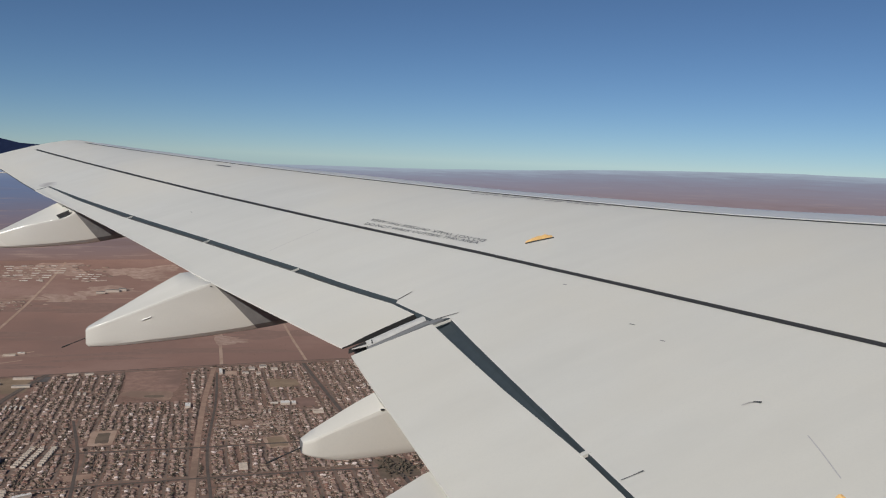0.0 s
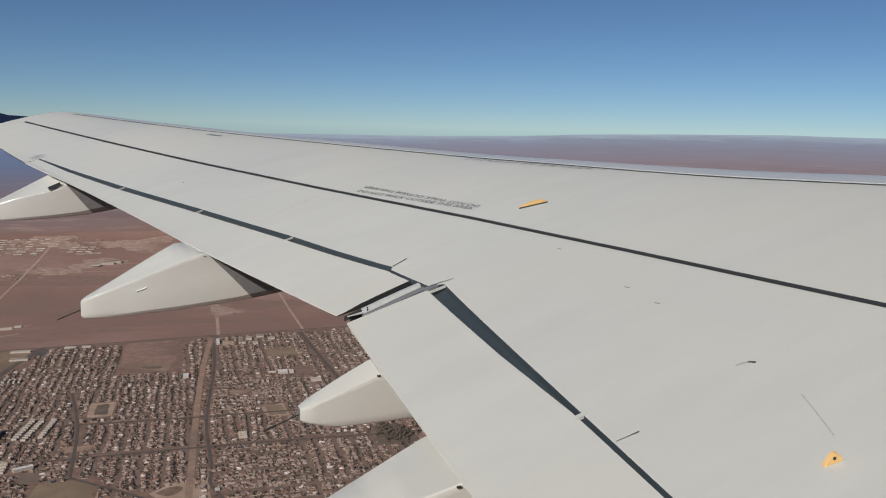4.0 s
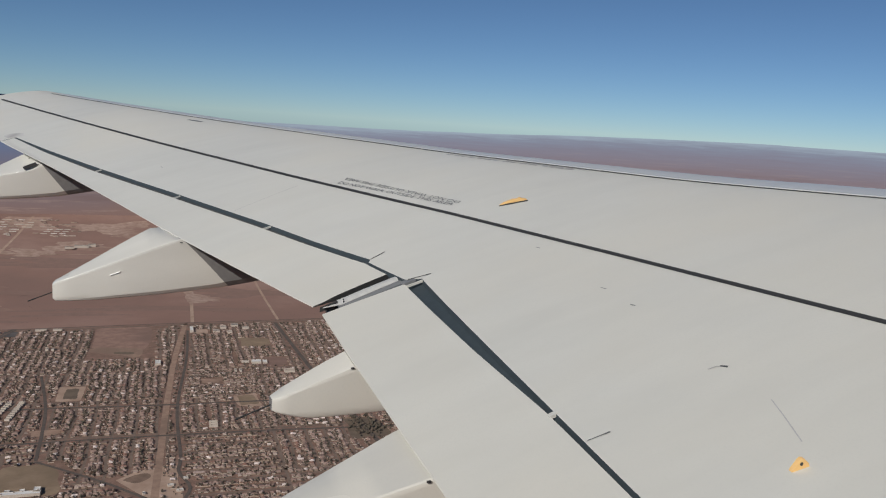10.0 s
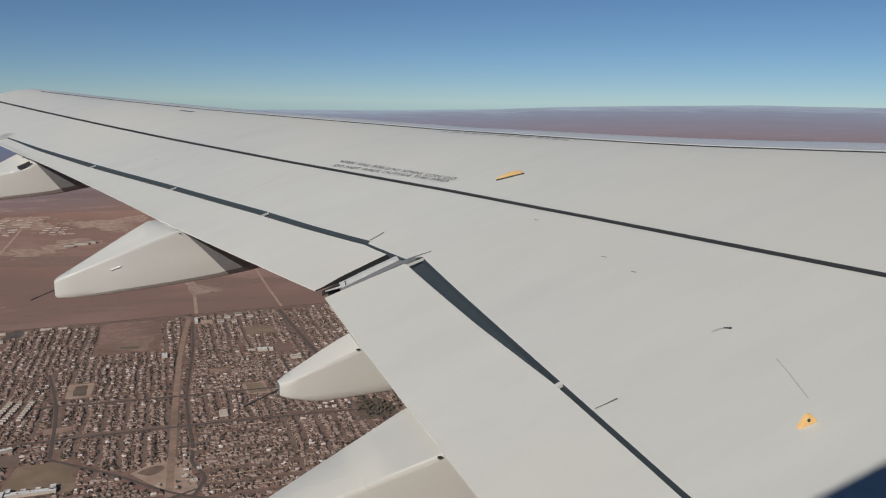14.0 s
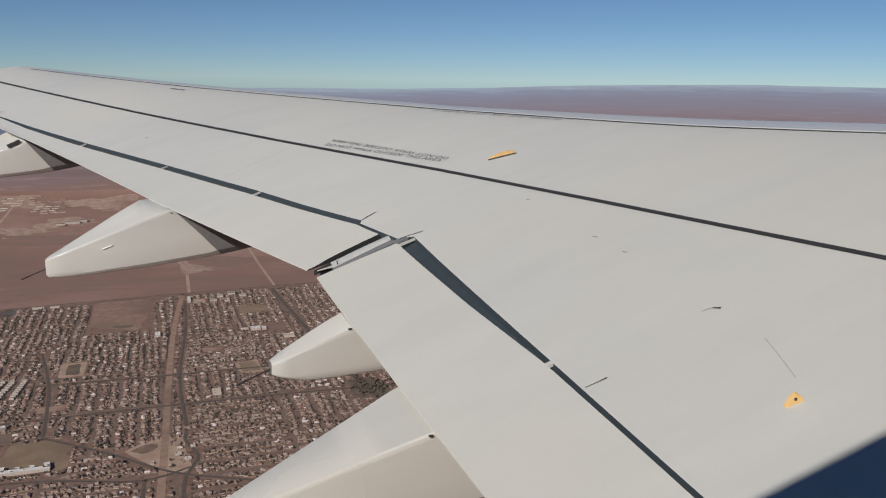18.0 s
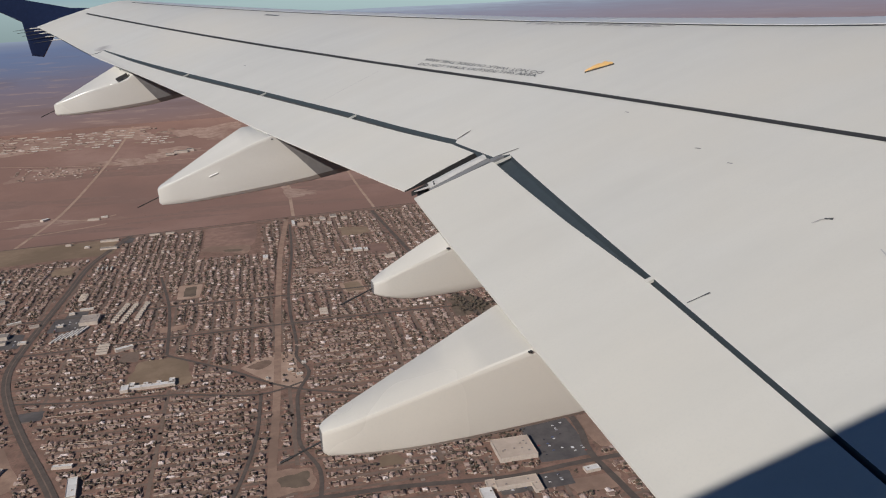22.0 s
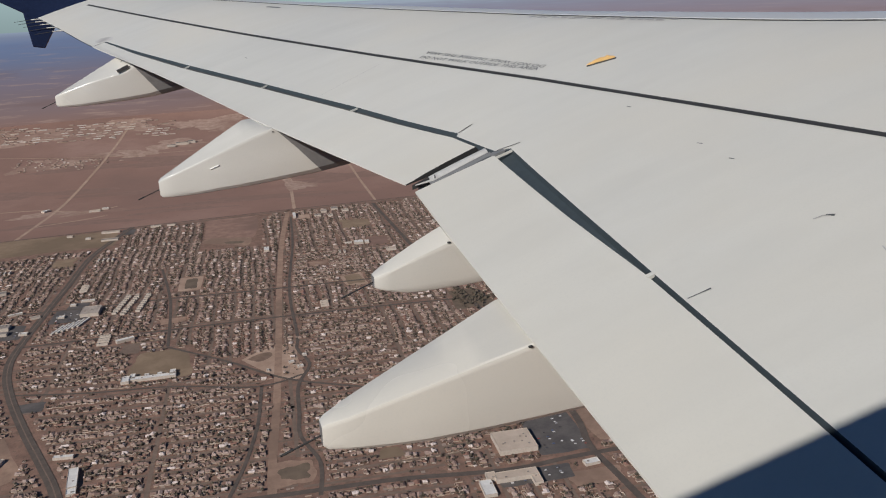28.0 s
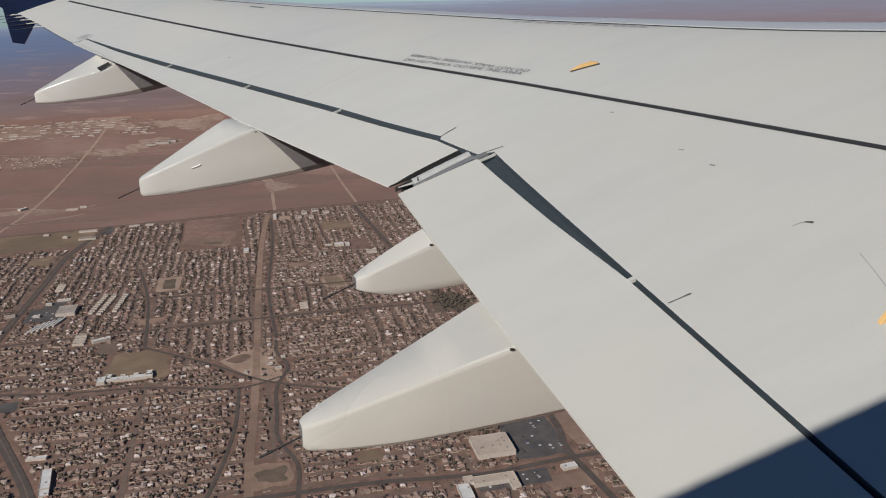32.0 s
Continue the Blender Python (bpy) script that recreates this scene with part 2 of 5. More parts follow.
def flap(name, y0, y1, mat, label, front, thick=0.07, end=None):
    ys = list(np.arange(y0, y1, 0.14)) + [y1]
    rings = []
    for y in ys:
        a, b = front(y), trail(y)
        ring = [(a - 0.012, y, top(a, y) - thick), (a + 0.012, y, top(a, y) - thick * 0.6), (a + 0.010, y, top(a, y) - 0.022), (a - 0.004, y, top(a, y) - 0.004)]
        for k in range(1, 11):
            x = a + (b - a) * k / 10
            ring.append((x, y, top(x, y) - 0.003 * min(1.0, max(0.0, (13.45 - y) / 0.6))))
        ring.append((b, y, top(b, y) - 0.011))
        for k in range(8, 0, -2):
            x = a + (b - a) * k / 10
            ring.append((x, y, top(x, y) - 0.011 - thick * (1 - k / 10)))
        if end:                                  # slanted inboard end
            k = max(0.0, 1 - (y - y0) / 0.5)
            ring = [(px, py + k * (end(px) - y0), pz) for px, py, pz in ring]
        rings.append(ring)
    v, f = loft(rings)
    # the slanted end face is coloured dark, putting the joint's shade on it
    dark = [1 if end and i == len(f) - 2 else 0 for i in range(len(f))]
    return smooth_by_angle(part(name, mesh_of(name, v, f, [mat, SEAL_AND_GAP], dark), plane, label), 40)


flap("inboard_flap", 1.3, 6.264, FLAP_SKIN, "grey-white inboard flap", flap_front)


def joint_line(x):
    """Slanted inboard end of the outboard flap."""
    return float(np.interp(x, [0.07, 0.18, 0.35, 0.52], [6.385, 6.428, 6.462, 6.491]))


flap("outboard_flap", 6.475, 13.45, FLAP_SKIN, "grey-white outboard flap", flap_front, end=joint_line)


def ribbon(name, pts, width, mat, parent, lift=0.003, label="", drop=0.0):
    """A strip that lies on the wing along points (x, y)."""
    P = [Vector(p) for p in pts]
    vs, fs = [], []
    for i, p in enumerate(P):
        d = (P[min(i + 1, len(P) - 1)] - P[max(i - 1, 0)]).normalized()
        n = Vector((-d.y, d.x))
        w = width[i] if isinstance(width, list) else width
        for s in (-0.5, 0.5):
            q = p + n * w * s
            vs.append((q.x, q.y, top(q.x, q.y) + lift - drop))
    for i in range(len(P) - 1):
        fs.append((2 * i, 2 * i + 1, 2 * i + 3, 2 * i + 2))
    return part(name, mesh_of(name, vs, fs, mat), parent, label)


def span(u, y0, y1, step=0.2):
    return [(at(u, y), y) for y in list(np.arange(y0, y1, step)) + [y1]]


# the open slots behind the spoilers, with a floor coloured dark for their shade
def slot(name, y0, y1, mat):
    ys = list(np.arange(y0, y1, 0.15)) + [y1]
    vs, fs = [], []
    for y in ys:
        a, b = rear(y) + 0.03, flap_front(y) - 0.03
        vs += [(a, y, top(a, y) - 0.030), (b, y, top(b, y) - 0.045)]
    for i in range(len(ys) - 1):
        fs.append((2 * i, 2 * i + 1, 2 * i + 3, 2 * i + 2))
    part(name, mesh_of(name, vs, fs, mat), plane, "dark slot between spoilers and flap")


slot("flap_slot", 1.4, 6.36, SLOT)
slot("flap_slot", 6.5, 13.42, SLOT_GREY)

# pale brackets that cross the slots
def bracket(y, w=0.03, lean=0.0, mat=None):
    a, b = rear(y) + 0.012, flap_front(y) - 0.012
    vs, fs = loft([[(a, y - w / 2 + lean, top(a, y) + 0.001), (b, y - w / 2, top(b, y) + 0.001), (b, y - w / 2, top(b, y) - 0.014), (a, y - w / 2 + lean, top(a, y) - 0.014)],
                   [(a, y + w / 2 + lean, top(a, y) + 0.001), (b, y + w / 2, top(b, y) + 0.001), (b, y + w / 2, top(b, y) - 0.014), (a, y + w / 2 + lean, top(a, y) - 0.014)]])
    part("slot_bracket", mesh_of("slot_bracket", vs, fs, mat or FLAP_SKIN), plane)


bracket(4.49, 0.026)
bracket(7.92, 0.011, 0.012)
for y in (9.3, 10.9):
    bracket(y, 0.007, 0.02)
bracket(6.228, 0.007, 0.0)
bracket(6.285, 0.06, 0.0, SLOT_PLATE)

# joint between the two flaps: dark channel, bright rail
def flap_joint():
    def pt(x, y, d):
        return (x, y, top(x, y) - d)

    def strip(name, x0, x1, lo, hi, d_lo, d_hi, mat, label="", deep=0.03, crown=0.0):
        """A long piece between two lines lo(x) and hi(x), sunk below the skin."""
        rings = []
        for x in np.linspace(x0, x1, 9):
            a, b = lo(x), hi(x)
            ring = [pt(x, a, d_lo + deep), pt(x, a, d_lo)]
            ring += [pt(x, a + (b - a) * k / 5, d_lo + (d_hi - d_lo) * k / 5 - crown * math.sin(math.pi * k / 5)) for k in range(1, 5)]
            ring += [pt(x, b, d_hi), pt(x, b, d_hi + deep)]
            rings.append(ring)
        v, f = loft(rings)
        return smooth_by_angle(part(name, mesh_of(name, v, f, mat), plane, label), 30)

    edge = joint_line
    bright = lambda x: float(np.interp(x, [0.19, 0.36, 0.55], [6.392, 6.413, 6.430]))
    middle = lambda x: float(np.interp(x, [0.19, 0.37, 0.555], [6.322, 6.345, 6.368]))
    inner = lambda x: float(np.interp(x, [0.19, 0.38, 0.56], [6.272, 6.281, 6.296]))
    strip("joint_channel", 0.12, 0.66, lambda x: 6.255, lambda x: edge(x) + 0.03, 0.055, 0.06, SLOT, deep=0.02)
    strip("joint_groove", 0.165, 0.545, lambda x: bright(x) + 0.004, lambda x: edge(x) - 0.006, 0.030, 0.034, SEAL_AND_GAP)
    strip("flap_rail", 0.175, 0.555, middle, bright, 0.014, 0.010, METAL, "bright metal rail between the flaps", 0.03, 0.006)
    strip("rail_shroud", 0.165, 0.565, lambda x: inner(x) + 0.012, lambda x: middle(x) - 0.003, 0.020, 0.016, SLOT_PLATE, "dark grey rail shroud")
    strip("flap_end_seal", 0.18, 0.56, lambda x: 6.268, lambda x: inner(x) + 0.008, 0.004, 0.012, LETTER)
    # pointed end plate and its dark spike at the trailing edge
    strip("rail_end_plate", 0.085, 0.19, lambda x: 6.370 - 0.42 * (x - 0.07), lambda x: 6.372 - 0.22 * (x - 0.07), 0.010, 0.012, METAL, "", 0.006)
    strip("rail_spike", 0.07, 0.185, lambda x: 6.381 - 0.10 * (x - 0.07), lambda x: 6.386 + 0.14 * (x - 0.07), 0.012, 0.014, SEAL_AND_GAP)
    for k, x in enumerate((0.20, 0.205)):
        y = middle(x) + 0.012 + 0.022 * k
        v, f = loft([[pt(x + 0.004 * math.cos(q), y + 0.006 * math.sin(q), d) for q in np.linspace(0, 2 * math.pi, 9)[:-1]] for d in (0.012, 0.002)])
        part("bolt", mesh_of("bolt", v, f, SEAL_AND_GAP), plane)


flap_joint()

# lines and marks on the upper skin
ribbon("walkway_line", [(at(float(np.interp(y, [5.8, 7.1, 8.0, 9.0, 11.0, 14.0, 16.3], [0.407, 0.404, 0.397, 0.391, 0.391, 0.399, 0.405])), y), y) for y in np.arange(1.9, 16.31, 0.2)], 0.040, SEAL_AND_GAP, wing, 0.0025, "dark grey walkway line")
ribbon("slat_gap", span(0.812, 1.9, 16.2), 0.028, SEAL_AND_GAP, wing, 0.0025, "thin dark slat gap")
ribbon("panel_joint", [(0.508, 6.776), (0.619, 6.815)], 0.008, SEAL_AND_GAP, wing)
ribbon("panel_joint", [(0.588, 6.298), (0.65, 6.286), (0.728, 6.271)], 0.007, SEAL_AND_GAP, wing)
ribbon("panel_joint", [(0.545, 4.24), (0.59, 4.235), (0.64, 4.23)], [0.004, 0.004, 0.009], LETTER, wing)
ribbon("panel_joint", [(-0.09, 8.49), (0.12, 8.56), (0.47, 8.67)], 0.004, SMUDGE, wing)
ribbon("panel_joint", [(1.21, 4.00), (1.17, 3.9), (1.10, 3.74)], 0.005, WORN, wing)
for x, y, l in ((1.33, 5.35, 0.035), (1.32, 5.07, 0.03), (1.376, 6.14, 0.03), (0.27, 9.51, 0.05), (-0.5, 10.4, 0.05)):
    ribbon("rivet_mark", [(x, y), (x + 0.3 * l, y - l)], 0.007, STENCIL, wing)
# small vent with its dark mouth
ribbon("vent_edge", [(1.185, 4.33), (1.225, 4.325), (1.25, 4.30)], 0.007, SMUDGE, wing)
ribbon("vent_mouth", [(1.238, 4.320), (1.256, 4.292)], [0.008, 0.016], LETTER, wing)
# cap near the leading edge and soot at the slot's end
ribbon("filler_cap", [(at(0.735, 12.4), 12.4), (at(0.735, 12.12), 12.12)], 0.04, STENCIL, wing)
ribbon("soot_patch", [(-2.12, 13.75), (-2.08, 13.68), (-2.02, 13.60), (-1.96, 13.52), (-1.92, 13.41)], [0.03, 0.12, 0.16, 0.14, 0.05], SOOT, wing, 0.003, "grey soot smudge")


def lettering(words, start, end, tall):
    """Stencilled words on the skin from start to end."""
    cu = bpy.data.curves.new("lettering", 'FONT')
    cu.body = words
    cu.size = 1.0
    cu.resolution_u = 2
    tmp = new("lettering", cu)
    bpy.context.view_layer.update()
    me = bpy.data.meshes.new_from_object(tmp.evaluated_get(bpy.context.evaluated_depsgraph_get()))
    bpy.data.objects.remove(tmp)
    xs = [v.co.x for v in me.vertices]
    x0, x1 = min(xs), max(xs)
    a, b = Vector(start), Vector(end)
    d = b - a
    n = Vector((-d.y, d.x)).normalized()
    for v in me.vertices:
        p = a + d * (v.co.x - x0) / (x1 - x0) + n * v.co.y * tall
        v.co = (p.x, p.y, top(p.x, p.y) + 0.0035)
    me.materials.clear()
    me.materials.append(STENCIL)
    part("lettering", me, wing, "grey stencilled walk warning")


lettering("DO NOT WALK OUTSIDE THIS AREA", (0.757, 8.455), (1.288, 7.267), 0.066)
lettering("DO NOT WALK OUTSIDE THIS AREA", (1.380, 7.29), (0.868, 8.538), 0.066)
# worn stencil near the leading edge, no longer readable
rnd = random.Random(4)
for row in (0, 1):
    y = 8.66
    while y > 7.40:
        l = rnd.uniform(0.03, 0.075)
        u = 0.781 + 0.008 * (8.66 - y) + 0.012 * row
        ribbon("worn_stencil", [(at(u, y), y), (at(u + 0.0005, y - l), y - l)], 0.026, rnd.choice((WORN, SMUDGE)), wing)
        y -= l + rnd.choice((0.016, 0.02, 0.05))


def lug(x0, y0, x1, y1, outline, thick, line, eye_at=None):
    """A yellow plate that stands on the wing, with a dark strip along its base."""
    a, b = Vector((x0, y0)), Vector((x1, y1))
    n = (b - a).orthogonal().normalized()
    rings = []
    for k, (off, s) in enumerate(((-0.5, 0.96), (-0.38, 1.0), (0.38, 1.0), (0.5, 0.96))):
        ring = []
        for u, h in outline:
            p = a + (b - a) * (0.5 + (u - 0.5) * s) + n * thick * off
            ring.append((p.x, p.y, top(p.x, p.y) + 0.001 + h * s))
        rings.append(ring)
    v, f = loft(rings)
    ob = part("rope_lug", mesh_of("rope_lug", v, f, YELLOW), wing, "yellow rope lug")
    d = (b - a) * 0.03
    side = n * (-0.5 * thick - 0.004) if n.y > 0 else n * (0.5 * thick + 0.004)
    rings = []
    for p in (a - d + side, b + d + side):
        rings.append([(p.x + n.x * w, p.y + n.y * w, top(p.x, p.y) + h) for w, h in ((-0.003, 0.0), (0.003, 0.0), (0.003, line), (-0.003, line))])
    v, f = loft(rings)
    if line > 0.004:
        part("foot", mesh_of("foot", v, f, SEAL_AND_GAP), ob)
    if eye_at:
        u, h, r = eye_at
        p = a + (b - a) * u
        dr = (b - a).normalized()
        rings = []
        for off in (-0.53, 0.53):
            q = p + n * thick * off
            rings.append([(q.x + dr.x * r * math.cos(t), q.y + dr.y * r * math.cos(t), top(p.x, p.y) + h + r * math.sin(t)) for t in np.linspace(0, 2 * math.pi, 13)[:-1]])
        v, f = loft(rings)
        part("eye", mesh_of("eye", v, f, SEAL_AND_GAP), ob)


lug(1.56, 7.012, 1.755, 6.97, [(0, 0), (1, 0), (1.0, 0.012), (0.86, 0.020), (0.74, 0.031), (0.64, 0.024), (0.5, 0.028), (0.3, 0.021), (0.08, 0.010)], 0.03, 0.009)
lug(0.958, 3.65, 1.025, 3.638, [(0, 0), (1, 0), (0.93, 0.012), (0.66, 0.033), (0.52, 0.037), (0.38, 0.033), (0.04, 0.006)], 0.018, 0.002, (0.5, 0.019, 0.0065))


# leading edge slats
def slat(y0, y1):
    ys = list(np.arange(y0, y1, 0.22)) + [y1]
    rings = []
    for y in ys:
        ring = []
        for lift in (0.004, 0.001):
            us = np.linspace(0.822, 0.985, 12)
            ring += [(at(u, y), y, top(at(u, y), y) + lift) for u in (us if lift > 0.002 else us[::-1])]
        rings.append(ring)
    v, f = loft(rings)
    smooth_by_angle(part("slat", mesh_of("slat", v, f, SLAT_METAL), wing, "pale metal leading edge slat"), 40)


for y0, y1 in ((2.0, 5.08), (5.1, 8.06), (8.08, 10.7), (10.72, 13.4), (13.42, 16.1)):
    slat(y0, y1)


# ---------------------------------------------------------------- flap track fairings
def fairing(yc, half, x_tip, z_tip, tip_high, tip_half, z_low, front, drop, lift, label):
    """A canoe under the flap: flat-topped, round-bellied, tapering to a blunt tail."""
    x_te = trail(yc)
    z_te = top(x_te, yc) - 0.035
    rings = []
    bare = 0.05 if 8 < yc < 9 else 0.10                  # pale length under the flap
    r_end = (x_te + front - x_tip) / (x_te - x_tip)
    for k, r in enumerate(list(np.linspace(0, 1, 11)) + [1.0 + bare / (x_te - x_tip)] + list(np.linspace(1, r_end, 9))[1:]):     # 0 at the tail, 1 at the trailing edge
        r = float(r)
        x = x_tip + (x_te - x_tip) * r
        w = tip_half + (half - tip_half) * min(r, 1.0)
        if r > 1.25:
            w *= max(0.25, 1 - 0.5 * (r - 1.25))
        zt = z_tip + (z_te - z_tip) * r if r <= 1 else under(min(x, lead(yc) - 0.3), yc) + 0.02
        zb = z_tip - tip_high + (z_low - (z_tip - tip_high)) * min(r, 1.0) - 0.03 * math.sin(math.pi * min(r, 1.0))
        if r > 1.0:
            zb = z_low + (r - 1) * 0.13
        zb = min(zb, zt - 0.03)
        if k == 0:
            w *= 0.8
        h = zt - zb
        e = min(0.013, w * 0.3)
        q = min(r, 1.0)
        zn, zf = zt - drop * q, zt + lift * (q - 0.25 * max(0.0, 2 * q - 1) ** 2)              # inboard and outboard edges of the top
        half_ring = [(w - e, 0.0, 0), (w - e * 0.3, -e * 0.3, 0), (w, -e, 0), (w, -1.8 * e, 0), (w * 0.975, 0.52, 1), (w * 0.93, 0.24, 1), (w * 0.88, 0.11, 1), (w * 0.77, 0.04, 1), (w * 0.60, 0.006, 1), (w * 0.40, 0.0, 1)]
        far_side = [(x, yc + o, zb + h * d if low else zf + d) for o, d, low in half_ring]
        near_side = [(x, yc - o, zb + h * d if low else zn + d) for o, d, low in half_ring]
        ring = far_side + near_side[::-1]
        lean = 0.39 * min(max((r - 0.5) / 0.5, 0.0), 1.0)   # the lower edge runs further forward
        ring = [(px + lean * min(max((zt - pz) / h, 0.0), 1.0) - (0.36 * q * max(py - yc, 0.0) if 8 < yc < 9 else 0.0), py, pz) for px, py, pz in ring]
        ring = [(px, py, min(pz, top(px, py) - 0.006 - 0.08 * min(max((px - trail(py)) / 0.15, 0.0), 1.0)) if px > trail(py) - 0.02 else pz) for px, py, pz in ring]
        if k == 0:
            c = Vector((x, yc, (zt + zb) / 2))
            rings.append([tuple(c + (Vector(p) - c) * 0.75 + Vector((-0.02, 0, 0))) for p in ring])
        rings.append(ring)
    v, f = loft(rings)
    # faces ahead of the pale length are coloured dark, as the wing's shadow
    n_ring = len(rings[0])
    ob = smooth_by_angle(part("flap_track_fairing", mesh_of("flap_track_fairing", v, f, [FAIRING_SKIN, FRONT_SHADE], [1 if i // n_ring >= 12 else 0 for i in range(len(f))]), plane, label), 24)
    # discharge rod at the tail
    a, b = Vector((x_tip - 0.01, yc, z_tip - tip_high * 0.55)), Vector((x_tip - 0.19, yc + 0.02, z_tip - tip_high * 0.55 - 0.075))
    d = (b - a).normalized()
    s1 = d.orthogonal().normalized()
    s2 = d.cross(s1)
    rings = [[tuple(p + (s1 * math.cos(q) + s2 * math.sin(q)) * r) for q in np.linspace(0, 2 * math.pi, 7)[:-1]] for p, r in ((a, 0.004), (a.lerp(b, 0.7), 0.004), (a.lerp(b, 0.72), 0.006), (b, 0.005))]
    v, f = loft(rings)
    part("discharge_rod", mesh_of("discharge_rod", v, f, BLACK), ob)
    if yc > 8.0:                                         # latch on the inboard side, its glint put in as white
        q, l = (0.84, 0.08) if yc > 10 else (0.50, 0.035)
        x, w = x_tip + (x_te - x_tip) * q, tip_half + (half - tip_half) * q
        z = z_tip + (z_te - z_tip) * q - drop * q - (0.035 if yc > 10 else 0.095)
        e = (half - tip_half) / (x_te - x_tip)
        zt = z_tip + (z_te - z_tip) * q
        shift = 0.39 * max(q - 0.5, 0.0) * 2 * (zt - z) / (zt - z_low)
        y = yc - w + e * shift - 0.002
        v, f = loft([[(x + d, y - 0.004 - d * e, z - 0.002 + d * 0.38), (x + d, y + 0.01 - d * e, z - 0.002 + d * 0.38), (x + d, y + 0.01 - d * e, z + 0.004 + d * 0.38), (x + d, y - 0.002 - d * e, z + 0.004 + d * 0.38)] for d in (-l, l)])
        part("latch", mesh_of("latch", v, f, GLINT_WHITE), ob, "latch coloured white for its glint")
    if yc > 10.0:                                        # dark plate standing in for the shaded opening at the ridge's end
        rings = []
        for x in (x_te + 0.01, x_te + 0.14):
            q = min((x - x_tip) / (x_te - x_tip), 1.0)
            y, z = yc - tip_half - (half - tip_half) * q, z_tip + (z_te - z_tip) * q - drop * q
            z += (x - x_te) * 0.45
            rings.append([(x, y - 0.002, z + 0.012), (x + 0.02, y - 0.002, z - 0.020), (x + 0.02, y + 0.02, z - 0.020), (x, y + 0.05, z + 0.012)])
        v, f = loft(rings)
        part("hinge_gap", mesh_of("hinge_gap", v, f, SEAL_AND_GAP), ob, "dark plate for the shaded hinge gap")
    # small clip where the ridge meets the flap
    y = yc - half
    x = trail(y)
    z = top(x, y) - 0.03
    v, f = loft([[(x - 0.014, y - 0.004, z), (x + 0.003, y - 0.004, z), (x + 0.003, y - 0.004, z - 0.006), (x - 0.014, y - 0.004, z - 0.006)],
                 [(x - 0.014, y + 0.005, z + 0.001), (x + 0.003, y + 0.005, z + 0.001), (x + 0.003, y + 0.005, z - 0.006), (x - 0.014, y + 0.005, z - 0.006)]])
    part("clip", mesh_of("clip", v, f, SEAL_AND_GAP), ob)


fairing(12.55, 0.25, -2.56, -1.07, 0.14, 0.07, -1.15, 1.2, 0.135, 0.0, "far grey-white flap track fairing")
fairing(8.46, 0.21, -1.41, -1.365, 0.15, 0.06, -1.415, 1.3, 0.0, 0.10, "long grey-white flap track fairing")
fairing(5.67, 0.095, -0.345, -1.40, 0.082, 0.055, -1.502, 1.2, 0.0, 0.04, "small blunt grey-white fairing")
fairing(4.705, 0.235, -0.81, -1.645, 0.125, 0.06, -1.735, 1.4, 0.010, 0.0, "large grey-white flap track fairing")


# ---------------------------------------------------------------- wingtip
def fence():
    prof = [(-1.75, -0.02), (-2.62, 0.02), (-3.64, 0.25), (-4.10, 0.44), (-4.14, 0.36), (-3.70, 0.02), (-3.36, -0.17), (-3.30, -0.70), (-3.13, -0.73), (-2.93, -0.42), (-2.4, -0.22)]
    rings = []
    for y, s in ((TIP - 0.012, 0.97), (TIP, 1.0), (TIP + 0.05, 1.0), (TIP + 0.065, 0.97)):
        cx, cz = -3.0, -0.12
        rings.append([(cx + (x - cx) * s, y, cz + (z - cz) * s) for x, z in prof])
    v, f = loft(rings)
    part("wingtip_fence", mesh_of("wingtip_fence", v, f, NAVY), plane, "navy blue wingtip fence")


fence()
for y in (15.1, 15.5, 15.9, 16.25, 16.55):
    x = trail(y)
    z = top(x, y)
    rings = [[(px, y + r * math.cos(q), pz + r * math.sin(q)) for q in np.linspace(0, 2 * math.pi, 7)[:-1]] for px, pz, r in ((x + 0.03, z + 0.002, 0.010), (x - 0.10, z - 0.004, 0.009), (x - 0.14, z - 0.008, 0.005))]
    v, f = loft(rings)
    wick = part("static_wick", mesh_of("static_wick", v, f, FLAP_SKIN), plane)
    rings = [[(px, y + r * math.cos(q), pz + r * math.sin(q)) for q in np.linspace(0, 2 * math.pi, 6)[:-1]] for px, pz, r in ((x - 0.138, z - 0.008, 0.005), (x - 0.38, z - 0.035, 0.003))]
    v, f = loft(rings)
    part("wick_tip", mesh_of("wick_tip", v, f, SEAL_AND_GAP), wick)


